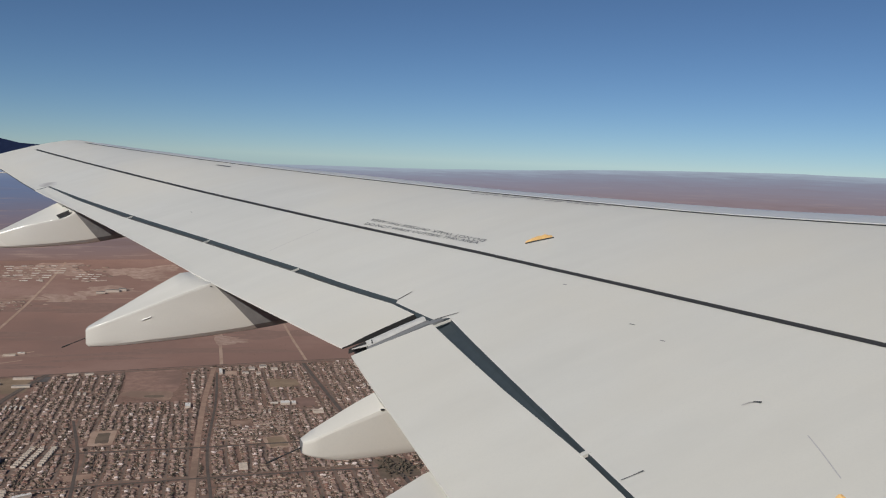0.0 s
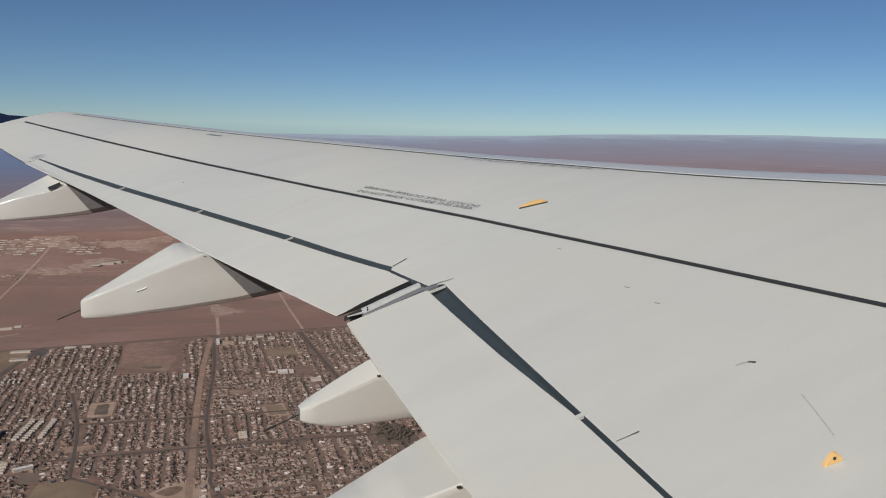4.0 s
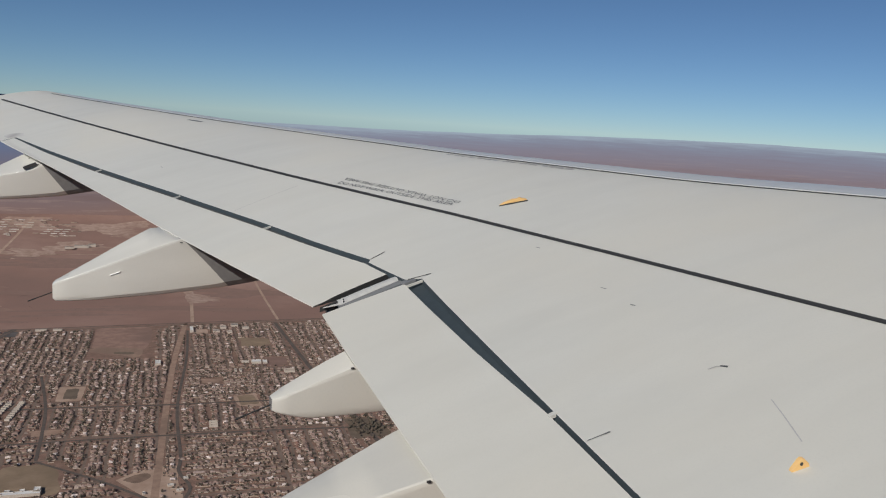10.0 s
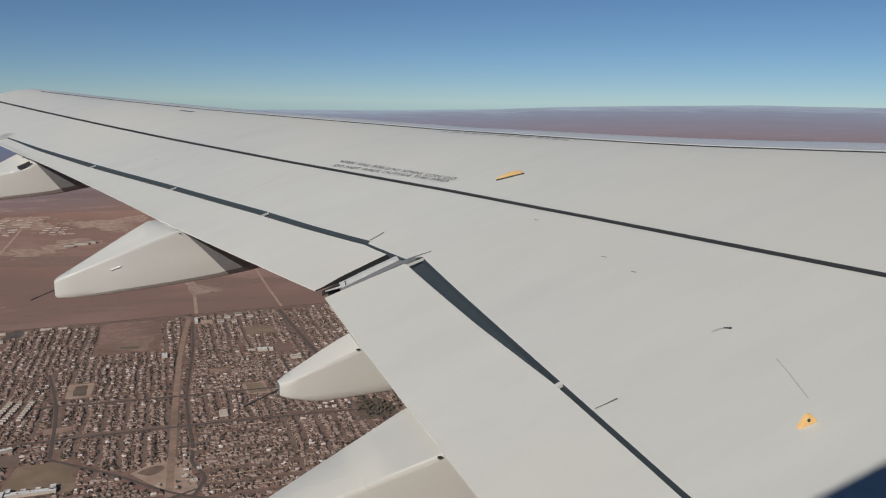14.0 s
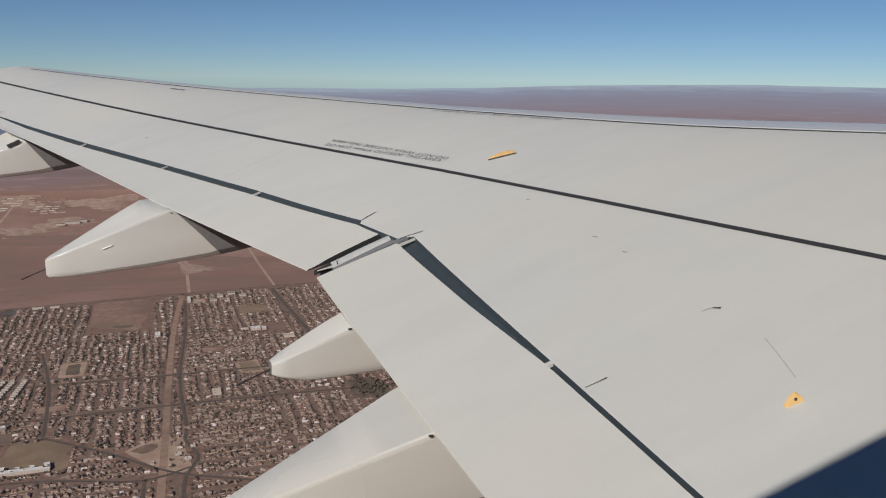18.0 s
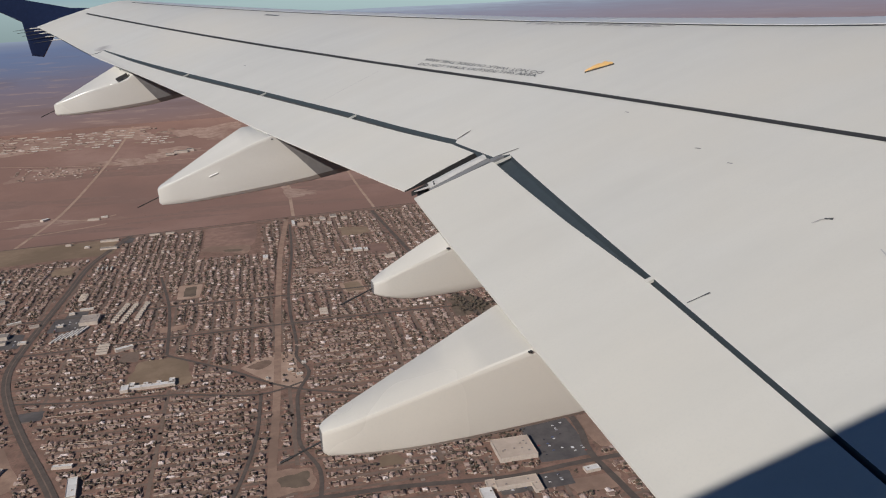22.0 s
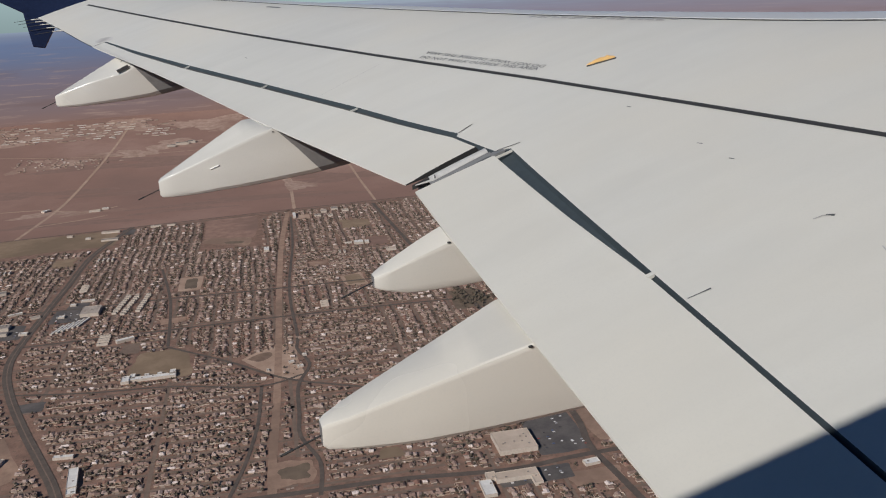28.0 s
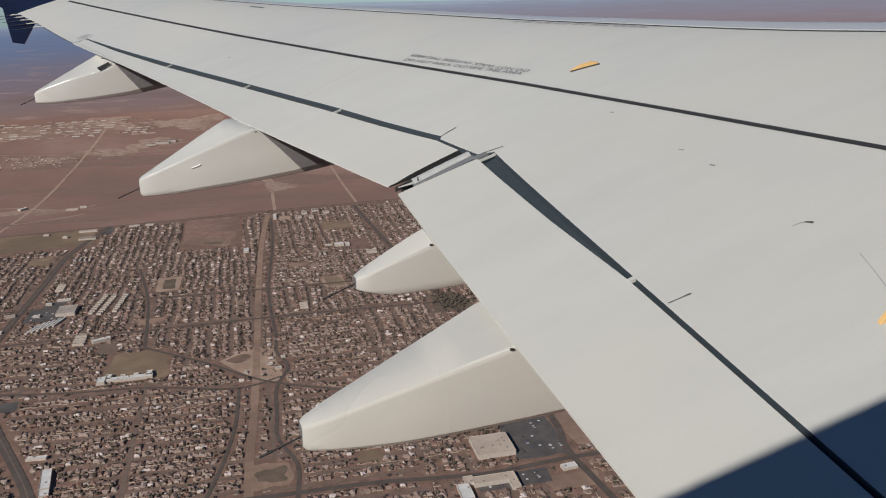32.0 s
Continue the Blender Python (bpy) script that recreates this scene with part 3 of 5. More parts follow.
# ---------------------------------------------------------------- fuselage, with the window that the view is through
def fuselage():
    R, YC, ZC, PITCH, YAW = 1.98, -0.13, -0.36, radians(11), radians(0)
    EX = -1.233
    xs = sorted(set(list(np.linspace(-16, 13, 30)) + [EX - 0.14, EX + 0.14, EX - 0.3, EX + 0.3]))
    base = math.atan2(-ZC, math.sqrt(R * R - ZC ** 2))
    hole = (base - 0.095, base + 0.095)
    an = sorted(set([float(a) for a in np.linspace(-math.pi, math.pi, 61)] + list(hole)))[:-1]
    vs, fs, mi = [], [], []

    def spot(x, a, r):
        dx = x - EX
        z = ZC + r * math.sin(a)
        px, py = dx * math.cos(PITCH) - z * math.sin(PITCH), YC + r * math.cos(a) - 1.75
        return (EX + px * math.cos(YAW) - py * math.sin(YAW), 1.75 + px * math.sin(YAW) + py * math.cos(YAW), z * math.cos(PITCH) + dx * math.sin(PITCH))
    for r in (R, R - 0.03):
        for x in xs:
            for a in an:
                vs.append(spot(x, a, r))
    n, m = len(an), len(xs)
    for s in (0, 1):
        for i in range(m - 1):
            for j in range(n):
                a0, a1 = an[j], an[(j + 1) % n]
                if abs((xs[i] + xs[i + 1]) / 2 - EX) < 0.14 and hole[0] - 1e-6 <= a0 and a1 <= hole[1] + 1e-6 and a1 > a0:
                    continue
                q = [s * m * n + i * n + j, s * m * n + i * n + (j + 1) % n, s * m * n + (i + 1) * n + (j + 1) % n, s * m * n + (i + 1) * n + j]
                fs.append(q if s else q[::-1])
                mi.append(s)
    for i, s in ((0, 0), (m - 1, 0)):
        fs.append([i * n + j for j in range(n)])
        mi.append(0)
    smooth_by_angle(part("fuselage", mesh_of("fuselage", vs, fs, [HULL, LINING], mi), plane, "navy blue airliner fuselage with one cabin window"), 40)


fuselage()


# ================================================================ the plain below
TURN = radians(-5.5)                       # the street grid's turn
GU = Vector((math.cos(TURN), math.sin(TURN)))
GV = Vector((-math.sin(TURN), math.cos(TURN)))
EDGE_Y = 2893.0                            # where the town ends and the desert begins


def from_grid(a, b):
    return a * GU.x + b * GV.x, a * GU.y + b * GV.y


def rise(x, y):
    """The plain climbs gently towards the far hills."""
    return 130.0 * max(0.0, (math.hypot(x, y) - 3300.0) / 1546.0) ** 1.5


def ground_material():
    k = Mat("ground_soil", 0.95)
    v = k.coords()
    town = k.n.new("ShaderNodeSeparateXYZ")
    k.link(v, town.inputs[0])
    # desert: red-tan earth, scrub, pale washes
    big = k.noise(v, 0.0016, 5)
    mid = k.noise(v, 0.012, 6, 0.65)
    fine = k.noise(v, 0.15, 5, 0.7)
    des = k.ramp(big, [(0.32, (0.232, 0.142, 0.115)), (0.5, (0.285, 0.167, 0.131)), (0.68, (0.345, 0.217, 0.176))])
    des = k.mix(k.ramp(mid, [(0.45, grey(0)), (0.72, grey(0.55))]), des, (0.25, 0.145, 0.115))
    des = k.mix(k.ramp(fine, [(0.5, grey(0)), (0.75, grey(0.35))]), des, (0.19, 0.125, 0.10))
    # yards: bare earth, gravel, dry grass, dark patches
    yard = k.noise(v, 0.045, 6, 0.75)
    plot = k.noise(v, 0.09, 3, 0.6)
    patch = k.noise(v, 0.006, 3)
    cit = k.ramp(yard, [(0.3, (0.110, 0.066, 0.049)), (0.45, (0.225, 0.132, 0.099)), (0.58, (0.315, 0.188, 0.141)), (0.74, (0.46, 0.305, 0.235))])
    cit = k.mix(k.ramp(plot, [(0.5, grey(0)), (0.62, grey(0.6))]), cit, (0.080, 0.064, 0.048))
    cit = k.mix(k.ramp(patch, [(0.4, grey(0)), (0.7, grey(0.5))]), cit, (0.235, 0.145, 0.108))
    edge = k.math('GREATER_THAN', k.math('ADD', town.outputs[1], k.math('MULTIPLY', k.noise(v, 0.01, 2), 12.0)), EDGE_Y + 6)
    k.color(k.mix(edge, cit, des))
    return k.m


SOIL = ground_material()


def ground_sheet():
    R = 4846.0
    rings = [[(0.0, 0.0, 0.0)]]
    vs, fs = [(0.0, 0.0, 0.0)], []
    radii = [300, 700, 1200, 1800, 2500, 3300] + [3400 + 90 * i for i in range(16)] + [R]
    n = 256
    for r in radii:
        for k in range(n):
            a = 2 * math.pi * k / n
            vs.append((r * math.cos(a), r * math.sin(a), rise(r, 0)))
    for k in range(n):
        fs.append((0, 1 + k, 1 + (k + 1) % n))
    for i in range(len(radii) - 1):
        for k in range(n):
            a, b = 1 + i * n + k, 1 + i * n + (k + 1) % n
            fs.append((a, a + n, b + n, b))
    ob = new("ground", mesh_of("ground", vs, fs, SOIL))
    tagged(ob, "flat tan earth of a desert plain with a dry town", "ground", kind="structure")


ground_sheet()


# the far desert, hills and haze painted on a glowing ring behind everything
def far_distance():
    k = Mat("far_desert_painted_haze", 1.0)
    tc = k.n.new("ShaderNodeTexCoord")
    xyz = k.n.new("ShaderNodeSeparateXYZ")
    k.link(tc.outputs["UV"], xyz.inputs[0])
    z = xyz.outputs[1]
    v = k.coords((0.0016, 0.0016, 0.016))
    v2 = k.coords((0.004, 0.004, 0.075))
    n1 = k.noise(v, 1.0, 5, 0.6)
    n2 = k.noise(v2, 1.0, 5, 0.65)
    # the plain is wider away from the near hills; painted haze starts higher, paler
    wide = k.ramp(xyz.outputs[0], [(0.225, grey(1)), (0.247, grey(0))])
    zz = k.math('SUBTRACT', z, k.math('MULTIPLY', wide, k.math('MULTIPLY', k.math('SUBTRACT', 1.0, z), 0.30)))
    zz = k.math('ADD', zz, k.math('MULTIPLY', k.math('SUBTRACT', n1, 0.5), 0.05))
    # haze is put into the colour by height, from red-brown up to pale blue
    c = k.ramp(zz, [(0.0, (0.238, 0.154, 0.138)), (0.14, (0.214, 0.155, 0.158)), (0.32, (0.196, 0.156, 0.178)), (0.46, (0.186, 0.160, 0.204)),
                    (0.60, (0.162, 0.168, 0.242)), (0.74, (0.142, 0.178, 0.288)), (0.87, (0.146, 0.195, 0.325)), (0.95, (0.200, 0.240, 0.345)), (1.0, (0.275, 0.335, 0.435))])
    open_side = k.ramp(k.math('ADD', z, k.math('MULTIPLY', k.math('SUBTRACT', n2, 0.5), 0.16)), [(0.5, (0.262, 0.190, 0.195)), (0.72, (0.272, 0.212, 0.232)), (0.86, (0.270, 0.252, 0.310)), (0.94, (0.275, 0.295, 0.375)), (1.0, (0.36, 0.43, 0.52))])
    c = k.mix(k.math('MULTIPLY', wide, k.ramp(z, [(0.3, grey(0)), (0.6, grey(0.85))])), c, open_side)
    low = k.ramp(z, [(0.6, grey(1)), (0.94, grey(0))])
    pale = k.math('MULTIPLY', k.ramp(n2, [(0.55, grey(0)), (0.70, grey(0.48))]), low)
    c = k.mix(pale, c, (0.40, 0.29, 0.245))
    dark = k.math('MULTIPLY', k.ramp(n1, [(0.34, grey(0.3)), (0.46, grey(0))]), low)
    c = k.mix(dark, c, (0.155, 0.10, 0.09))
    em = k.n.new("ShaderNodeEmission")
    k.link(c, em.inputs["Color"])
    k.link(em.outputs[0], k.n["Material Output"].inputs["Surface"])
    R = 4840.0
    n = 720
    vs, fs = [], []
    levels = 14
    for i in range(n):
        a = 2 * math.pi * i / n
        hill = noise.fractal(Vector((math.cos(a) * 9.0, math.sin(a) * 9.0, 4.0)), 0.9, 2.1, 5)
        side = math.degrees(math.atan2(math.cos(a), math.sin(a)))        # clockwise from +y
        t = HEIGHT + 5.0 * hill + float(np.interp(side, [-60, -12, -8, -4, 2, 22, 28, 33, 38, 46, 60, 180], [-150, -150, -148, -115, -74, -52, -38, -20, -7, 2, -10, -50]))
        for j in range(levels + 1):
            vs.append((R * math.cos(a), R * math.sin(a), 128.0 + (t - 128.0) * j / levels))
    m = levels + 1
    for i in range(n):
        for j in range(levels):
            a, b = i * m + j, ((i + 1) % n) * m + j
            fs.append((a, a + 1, b + 1, b))
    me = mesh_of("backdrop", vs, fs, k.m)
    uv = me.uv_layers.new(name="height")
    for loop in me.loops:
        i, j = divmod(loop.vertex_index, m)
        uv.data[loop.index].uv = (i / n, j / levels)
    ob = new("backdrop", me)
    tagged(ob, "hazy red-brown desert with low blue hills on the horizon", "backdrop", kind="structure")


far_distance()

# ---------------------------------------------------------------- ground materials
def surface(name, c0, c1, scale, rough=0.9, c2=None):
    k = Mat(name, rough)
    v = k.coords()
    n = k.noise(v, scale, 6, 0.65)
    c = k.ramp(n, [(0.35, c0), (0.65, c1)])
    if c2:
        c = k.mix(k.ramp(k.noise(v, scale * 0.12, 3), [(0.45, grey(0)), (0.62, grey(0.8))]), c, c2)
    k.color(c)
    return k.m


ASPHALT = surface("old_asphalt", (0.092, 0.073, 0.062), (0.135, 0.106, 0.089), 0.05)
STREET = surface("dusty_street", (0.165, 0.118, 0.092), (0.235, 0.168, 0.13), 0.04)
LOT = surface("parking_asphalt", (0.085, 0.076, 0.074), (0.14, 0.124, 0.117), 0.03)
DIRT = surface("bare_dirt", (0.28, 0.18, 0.132), (0.40, 0.265, 0.195), 0.05, 0.95, (0.22, 0.145, 0.108))
SCRAPED = surface("scraped_earth", (0.31, 0.20, 0.155), (0.47, 0.335, 0.27), 0.035, 0.95, (0.26, 0.155, 0.12))
PALE_DIRT = surface("pale_dirt_track", (0.36, 0.24, 0.175), (0.48, 0.34, 0.26), 0.02)
SCRUB = surface("desert_scrub", (0.225, 0.143, 0.115), (0.278, 0.170, 0.136), 0.03, 0.95, (0.24, 0.148, 0.118))
RED_DIRT = surface("red_bare_lot", (0.25, 0.148, 0.115), (0.35, 0.22, 0.17), 0.035, 0.95, (0.20, 0.125, 0.10))
DRY_GRASS = surface("dry_grass", (0.235, 0.165, 0.108), (0.31, 0.222, 0.15), 0.03, 0.95, (0.185, 0.13, 0.085))
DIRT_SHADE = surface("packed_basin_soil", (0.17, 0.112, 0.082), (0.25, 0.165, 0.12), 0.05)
DARK_SOIL = surface("dark_soil", (0.125, 0.092, 0.068), (0.19, 0.14, 0.10), 0.03)
TURF = surface("sports_turf", (0.025, 0.06, 0.035), (0.04, 0.08, 0.045), 0.03)
TRACK = surface("red_running_track", (0.22, 0.08, 0.06), (0.27, 0.10, 0.075), 0.05)
WATER = Mat("pond_water", 0.12, 0.0, (0.012, 0.022, 0.04)).m


def by_island(name, stops, rough=0.85, single=False):
    """Colours that differ from piece to piece, with weathering."""
    k = Mat(name, rough)
    g = k.n.new("ShaderNodeObjectInfo") if single else k.n.new("ShaderNodeNewGeometry")
    c = k.ramp(g.outputs["Random" if single else "Random Per Island"], stops, True)
    n = k.noise(k.coords(), 0.35, 4, 0.7)
    k.color(k.mix(k.ramp(n, [(0.3, grey(0.45)), (0.6, grey(0))]), c, (0.175, 0.122, 0.092)))
    return k.m


ROOF_STOPS = [(0.0, (0.299, 0.197, 0.162)), (0.15, (0.201, 0.132, 0.110)), (0.30, (0.340, 0.231, 0.192)), (0.45, (0.278, 0.150, 0.113)), (0.53, (0.381, 0.268, 0.226)),
              (0.68, (0.175, 0.118, 0.101)), (0.77, (0.464, 0.345, 0.299)), (0.885, (0.803, 0.680, 0.630)), (0.945, (0.247, 0.163, 0.133))]
WALL_STOPS = [(0.0, (0.44, 0.35, 0.28)), (0.4, (0.33, 0.25, 0.19)), (0.7, (0.52, 0.44, 0.37))]
ROOFS, ROOFS_ONE = by_island("weathered_roofs", ROOF_STOPS), by_island("weathered_roof", ROOF_STOPS, 0.85, True)
WALLS, WALLS_ONE = by_island("stucco_walls", WALL_STOPS), by_island("stucco_wall", WALL_STOPS, 0.85, True)
LEAVES = by_island("dusty_leaves", [(0.0, (0.066, 0.057, 0.040)), (0.3, (0.086, 0.070, 0.050)), (0.6, (0.108, 0.080, 0.059)), (0.85, (0.051, 0.049, 0.034))])
PAVING = by_island("drive_paving", [(0.0, (0.34, 0.27, 0.225)), (0.4, (0.40, 0.315, 0.262)), (0.75, (0.18, 0.138, 0.115))])
BARK = surface("grey_bark", (0.12, 0.09, 0.07), (0.19, 0.145, 0.11), 3.0)
WHITE_ROOF = surface("white_flat_roof", (0.66, 0.63, 0.60), (0.80, 0.78, 0.75), 0.08, 0.7)
PALE_ROOF = surface("dusty_pale_roof", (0.36, 0.30, 0.255), (0.48, 0.41, 0.36), 0.08, 0.8)
TAN_ROOF = surface("tan_flat_roof", (0.50, 0.40, 0.32), (0.60, 0.49, 0.40), 0.05, 0.8)
GREY_ROOF = surface("grey_flat_roof", (0.24, 0.21, 0.19), (0.32, 0.28, 0.25), 0.06, 0.8)
DARK_ROOF = surface("dark_bitumen_roof", (0.05, 0.048, 0.055), (0.085, 0.08, 0.085), 0.06, 0.8)
PALE_WALL = surface("pale_block_wall", (0.45, 0.38, 0.32), (0.56, 0.49, 0.42), 0.2)
CAR_PAINT = by_island("car_paint", [(0.0, (0.7, 0.7, 0.7)), (0.35, (0.05, 0.05, 0.06)), (0.6, (0.35, 0.35, 0.37)), (0.8, (0.28, 0.05, 0.04)), (0.9, (0.06, 0.1, 0.2))], 0.3)


# ---------------------------------------------------------------- roads
ROADS = []          # (points, half width), kept clear of houses
CLEAR = []          # (a, b, half a, half b, turn) boxes in grid metres, kept clear of houses


def smooth_line(pts, step=18.0):
    P = [Vector(p) for p in pts]
    out = []
    for i in range(len(P) - 1):
        p0, p1, p2, p3 = P[max(i - 1, 0)], P[i], P[i + 1], P[min(i + 2, len(P) - 1)]
        n = max(2, int((p2 - p1).length / step))
        for k in range(n):
            t = k / n
            out.append(0.5 * ((2 * p1) + (p2 - p0) * t + (2 * p0 - 5 * p1 + 4 * p2 - p3) * t * t + (3 * p1 - p0 - 3 * p2 + p3) * t ** 3))
    out.append(P[-1])
    return out


def strip_mesh(lines, z):
    vs, fs = [], []
    for P, w in lines:
        o = len(vs)
        for i, p in enumerate(P):
            d = (P[min(i + 1, len(P) - 1)] - P[max(i - 1, 0)]).normalized()
            n = Vector((-d.y, d.x)) * w
            h = z + rise(p.x, p.y) + (0.5 if p.length > 3300 else 0.0)
            vs += [(p.x - n.x, p.y - n.y, h), (p.x + n.x, p.y + n.y, h)]
        for i in range(len(P) - 1):
            fs.append((o + 2 * i, o + 2 * i + 2, o + 2 * i + 3, o + 2 * i + 1))
    return vs, fs


def road(name, pts, half, mat, z=0.35, label="", keep=4.0, smooth=True):
    P = smooth_line(pts) if smooth else [Vector(p) for p in pts]
    v, f = strip_mesh([(P, half)], z)
    tagged(new(name, mesh_of(name, v, f, mat)), label or "worn grey asphalt road", "road", kind="structure")
    ROADS.append((np.array([(p.x, p.y) for p in P]), half + keep))
    return P


ART = [(-196, 2898), (-258, 2740), (-311, 2572), (-346, 2344), (-379, 2143), (-403, 1985), (-417, 1862), (-412, 1770), (-396, 1690), (-374, 1608), (-336, 1486), (-297, 1372), (-262, 1260), (-225, 1080), (-210, 800), (-205, 400)]
road("arterial_road", ART, 9.0, ASPHALT, 0.6, "wide curved grey asphalt road through the town", 8)
P = smooth_line(ART)
v, f = strip_mesh([(P, 1.1)], 0.75)
tagged(new("median", mesh_of("median", v, f, STREET)), "pale median strip of the curved road", "median", kind="structure")
road("dirt_corridor", [(334, 2896), (325, 2850), (256, 2481), (196, 2073), (156, 1772), (117, 1491), (84, 1282), (67, 1163), (40, 900), (10, 400)], 7.6, DIRT, 0.3, "pale dirt corridor running straight through the town", 3)
road("road", [(330, 2800), (288, 2465), (221, 2062), (196, 1754), (184, 1675), (198, 1592), (170, 1525), (156, 1480), (144, 1383), (134, 1301), (152, 1205), (136, 1110)], 3.7, ASPHALT, 0.45)
road("road", [(-88, 1796), (37, 1664), (140, 1539), (262, 1455), (400, 1370), (620, 1270)], 3.7, ASPHALT, 0.5)
road("road", [(-401, 1675), (-240, 1624), (-79, 1589), (82, 1524), (176, 1546)], 3.3, ASPHALT, 0.45)
road("road", [(-300, 1185), (100, 1130), (260, 1109), (439, 1070), (580, 1066), (900, 1040)], 5.9, ASPHALT, 0.55, "straight grey asphalt road past flat-roofed stores", 6)
road("road", [(640, 2860), (628, 2200), (640, 1700), (620, 1227), (593, 1089), (594, 964), (600, 500)], 6.3, ASPHALT, 0.6, "grey asphalt road lined by lots", 6)
road("road", [(90, 1524), (82, 1470), (66, 1370), (34, 1250), (-10, 1130)], 3.3, ASPHALT, 0.45)
road("road", [(-100, 2380), (-80, 2100), (-88, 1800)], 3.7, ASPHALT, 0.42)
road("road", [(-410, 1925), (-150, 1905), (160, 1880), (430, 1850), (640, 1820), (1000, 1780)], 4.1, ASPHALT, 0.44)
road("road", [(-700, 2190), (-379, 2143), (-100, 2120), (215, 2080), (628, 2040), (1100, 1990)], 4.4, ASPHALT, 0.46)
road("road", [(-190, 2880), (100, 2878), (340, 2882), (732, 2876), (1300, 2868)], 5.0, STREET, 0.3, "dusty road along the town's edge")
road("edge_road", [(-1500, 2880), (-593, 2894), (-150, 2897), (325, 2902), (732, 2897), (1400, 2890)], 3.2, ASPHALT, 0.4, "narrow dark road along the town's desert side", 0)
# desert tracks
for pts, w in (([(358, 2904), (420, 3500), (470, 4100), (540, 4780)], 6), ([(-562, 2896), (-475, 3270), (-387, 3780), (-300, 4300), (-230, 4780)], 6),
               ([(-900, 3330), (-658, 3312), (-532, 3291), (-430, 3230), (-346, 3194), (-262, 3240)], 5), ([(-535, 3040), (-500, 3053), (-358, 3086), (-290, 3115)], 4), ([(-900, 4200), (-400, 4080), (100, 4050), (600, 3990), (1100, 3960)], 5), ([(660, 2900), (690, 3400), (720, 4000)], 5)):
    road("dirt_track", pts, w, PALE_DIRT, 0.3, "pale dirt track across the desert", 0)


# ---------------------------------------------------------------- open lots
def lot(name, a, b, ha, hb, mat, turn=0.0, z=0.2, label="", keep=True, wavy=0.06, category="lot", kind="structure"):
    """A flat patch with uneven outline; a and b are plain metres east and north."""
    vs = []
    rnd = random.Random(int(abs(a) * 7 + abs(b)))
    corners = []
    m = 8
    p1, p2 = rnd.uniform(0, 6), rnd.uniform(0, 6)
    for k in range(4 * m):
        side, t = divmod(k, m)
        t = t / m * 2 - 1
        p = [(t, -1), (1, t), (-t, 1), (-1, -t)][side]
        th = math.atan2(p[1], p[0])
        s = 1 + wavy * (math.sin(3 * th + p1) + 0.5 * math.sin(7 * th + p2)) - (0.9 * wavy if t == -1 else 0)
        corners.append((p[0] * ha * s, p[1] * hb * s))
    ang = TURN + turn
    for p in corners:
        qx, qy = a + p[0] * math.cos(ang) - p[1] * math.sin(ang), b + p[0] * math.sin(ang) + p[1] * math.cos(ang)
        vs.append((qx, qy, z + rise(qx, qy) + (0.4 if math.hypot(a, b) > 3300 else 0.0)))
    tagged(new(name, mesh_of(name, vs, [tuple(range(len(vs)))], mat)), label, category, kind=kind)
    if keep:
        CLEAR.append((a, b, ha + 3, hb + 3, ang))


def patch(name, pts, mat, z, label, category):
    """A flat patch with a free rounded outline."""
    P = smooth_line(pts + pts[:1], 8.0)[:-1]
    tagged(new(name, mesh_of(name, [(p.x, p.y, z) for p in P], [tuple(range(len(P)))], mat)), label, category, kind="structure")


def oval(name, cx, cy, rx, ry, turn, z, mat, label, category):
    P = [(rx * math.copysign(abs(math.cos(a)) ** 0.7, math.cos(a)), ry * math.copysign(abs(math.sin(a)) ** 0.7, math.sin(a))) for a in np.linspace(0, 2 * math.pi, 49)[:-1]]
    c, q = math.cos(turn), math.sin(turn)
    tagged(new(name, mesh_of(name, [(cx + x * c - y * q, cy + x * q + y * c, z) for x, y in P], [tuple(range(len(P)))], mat)), label, category, kind="structure")


lot("school_field", -105, 1705, 62, 72, DRY_GRASS, 0.0, 0.2, "dry grass school field", True, 0.1, "field")
patch("dirt_basin", [(62, 1664), (112, 1698), (182, 1707), (178, 1631), (178, 1545), (144, 1530), (108, 1580)], PALE_DIRT, 0.2, "bare dirt drainage basin", "basin")
CLEAR.append((112, 1632, 48, 50, TURN + 0.5))
CLEAR.append((70, 1655, 25, 25, TURN))
patch("basin_floor", [(74, 1662), (100, 1640), (128, 1662), (124, 1682), (100, 1680)], DIRT_SHADE, 0.26, "dark dry basin floor", "basin")
lot("dirt_basin", 103, 1190, 36, 36, DIRT, 0.0, 0.2, "bare dirt drainage basin", True, 0.08, "basin")
lot("basin_floor", 108, 1190, 24, 20, DARK_SOIL, 0.0, 0.26, "dark basin floor", False, 0.15, "basin")
lot("parking_lot", 555, 1150, 46, 66, LOT, 0.0, 0.25, "dark asphalt parking lot", True, 0.02, "parking lot")
lot("parking_lot", 470, 1040, 62, 20, LOT, 0.0, 0.25, "dark asphalt parking lot", True, 0.02, "parking lot")
lot("dirt_lot", 660, 1150, 40, 60, DIRT, 0.0, 0.2, "bare dirt lot", True, 0.05)
lot("dirt_lot", 560, 1005, 44, 20, DIRT, 0.0, 0.2, "bare dirt lot", True, 0.05)
lot("dirt_lot", 470, 1215, 50, 18, DIRT, 0.0, 0.2, "bare dirt lot", True, 0.1)
lot("parking_lot", -318, 2090, 44, 44, LOT, 0.0, 0.25, "dark asphalt parking lot", True, 0.03, "parking lot")
lot("parking_lot", -472, 2030, 56, 45, LOT, 0.0, 0.25, "dark asphalt parking lot", True, 0.03, "parking lot")
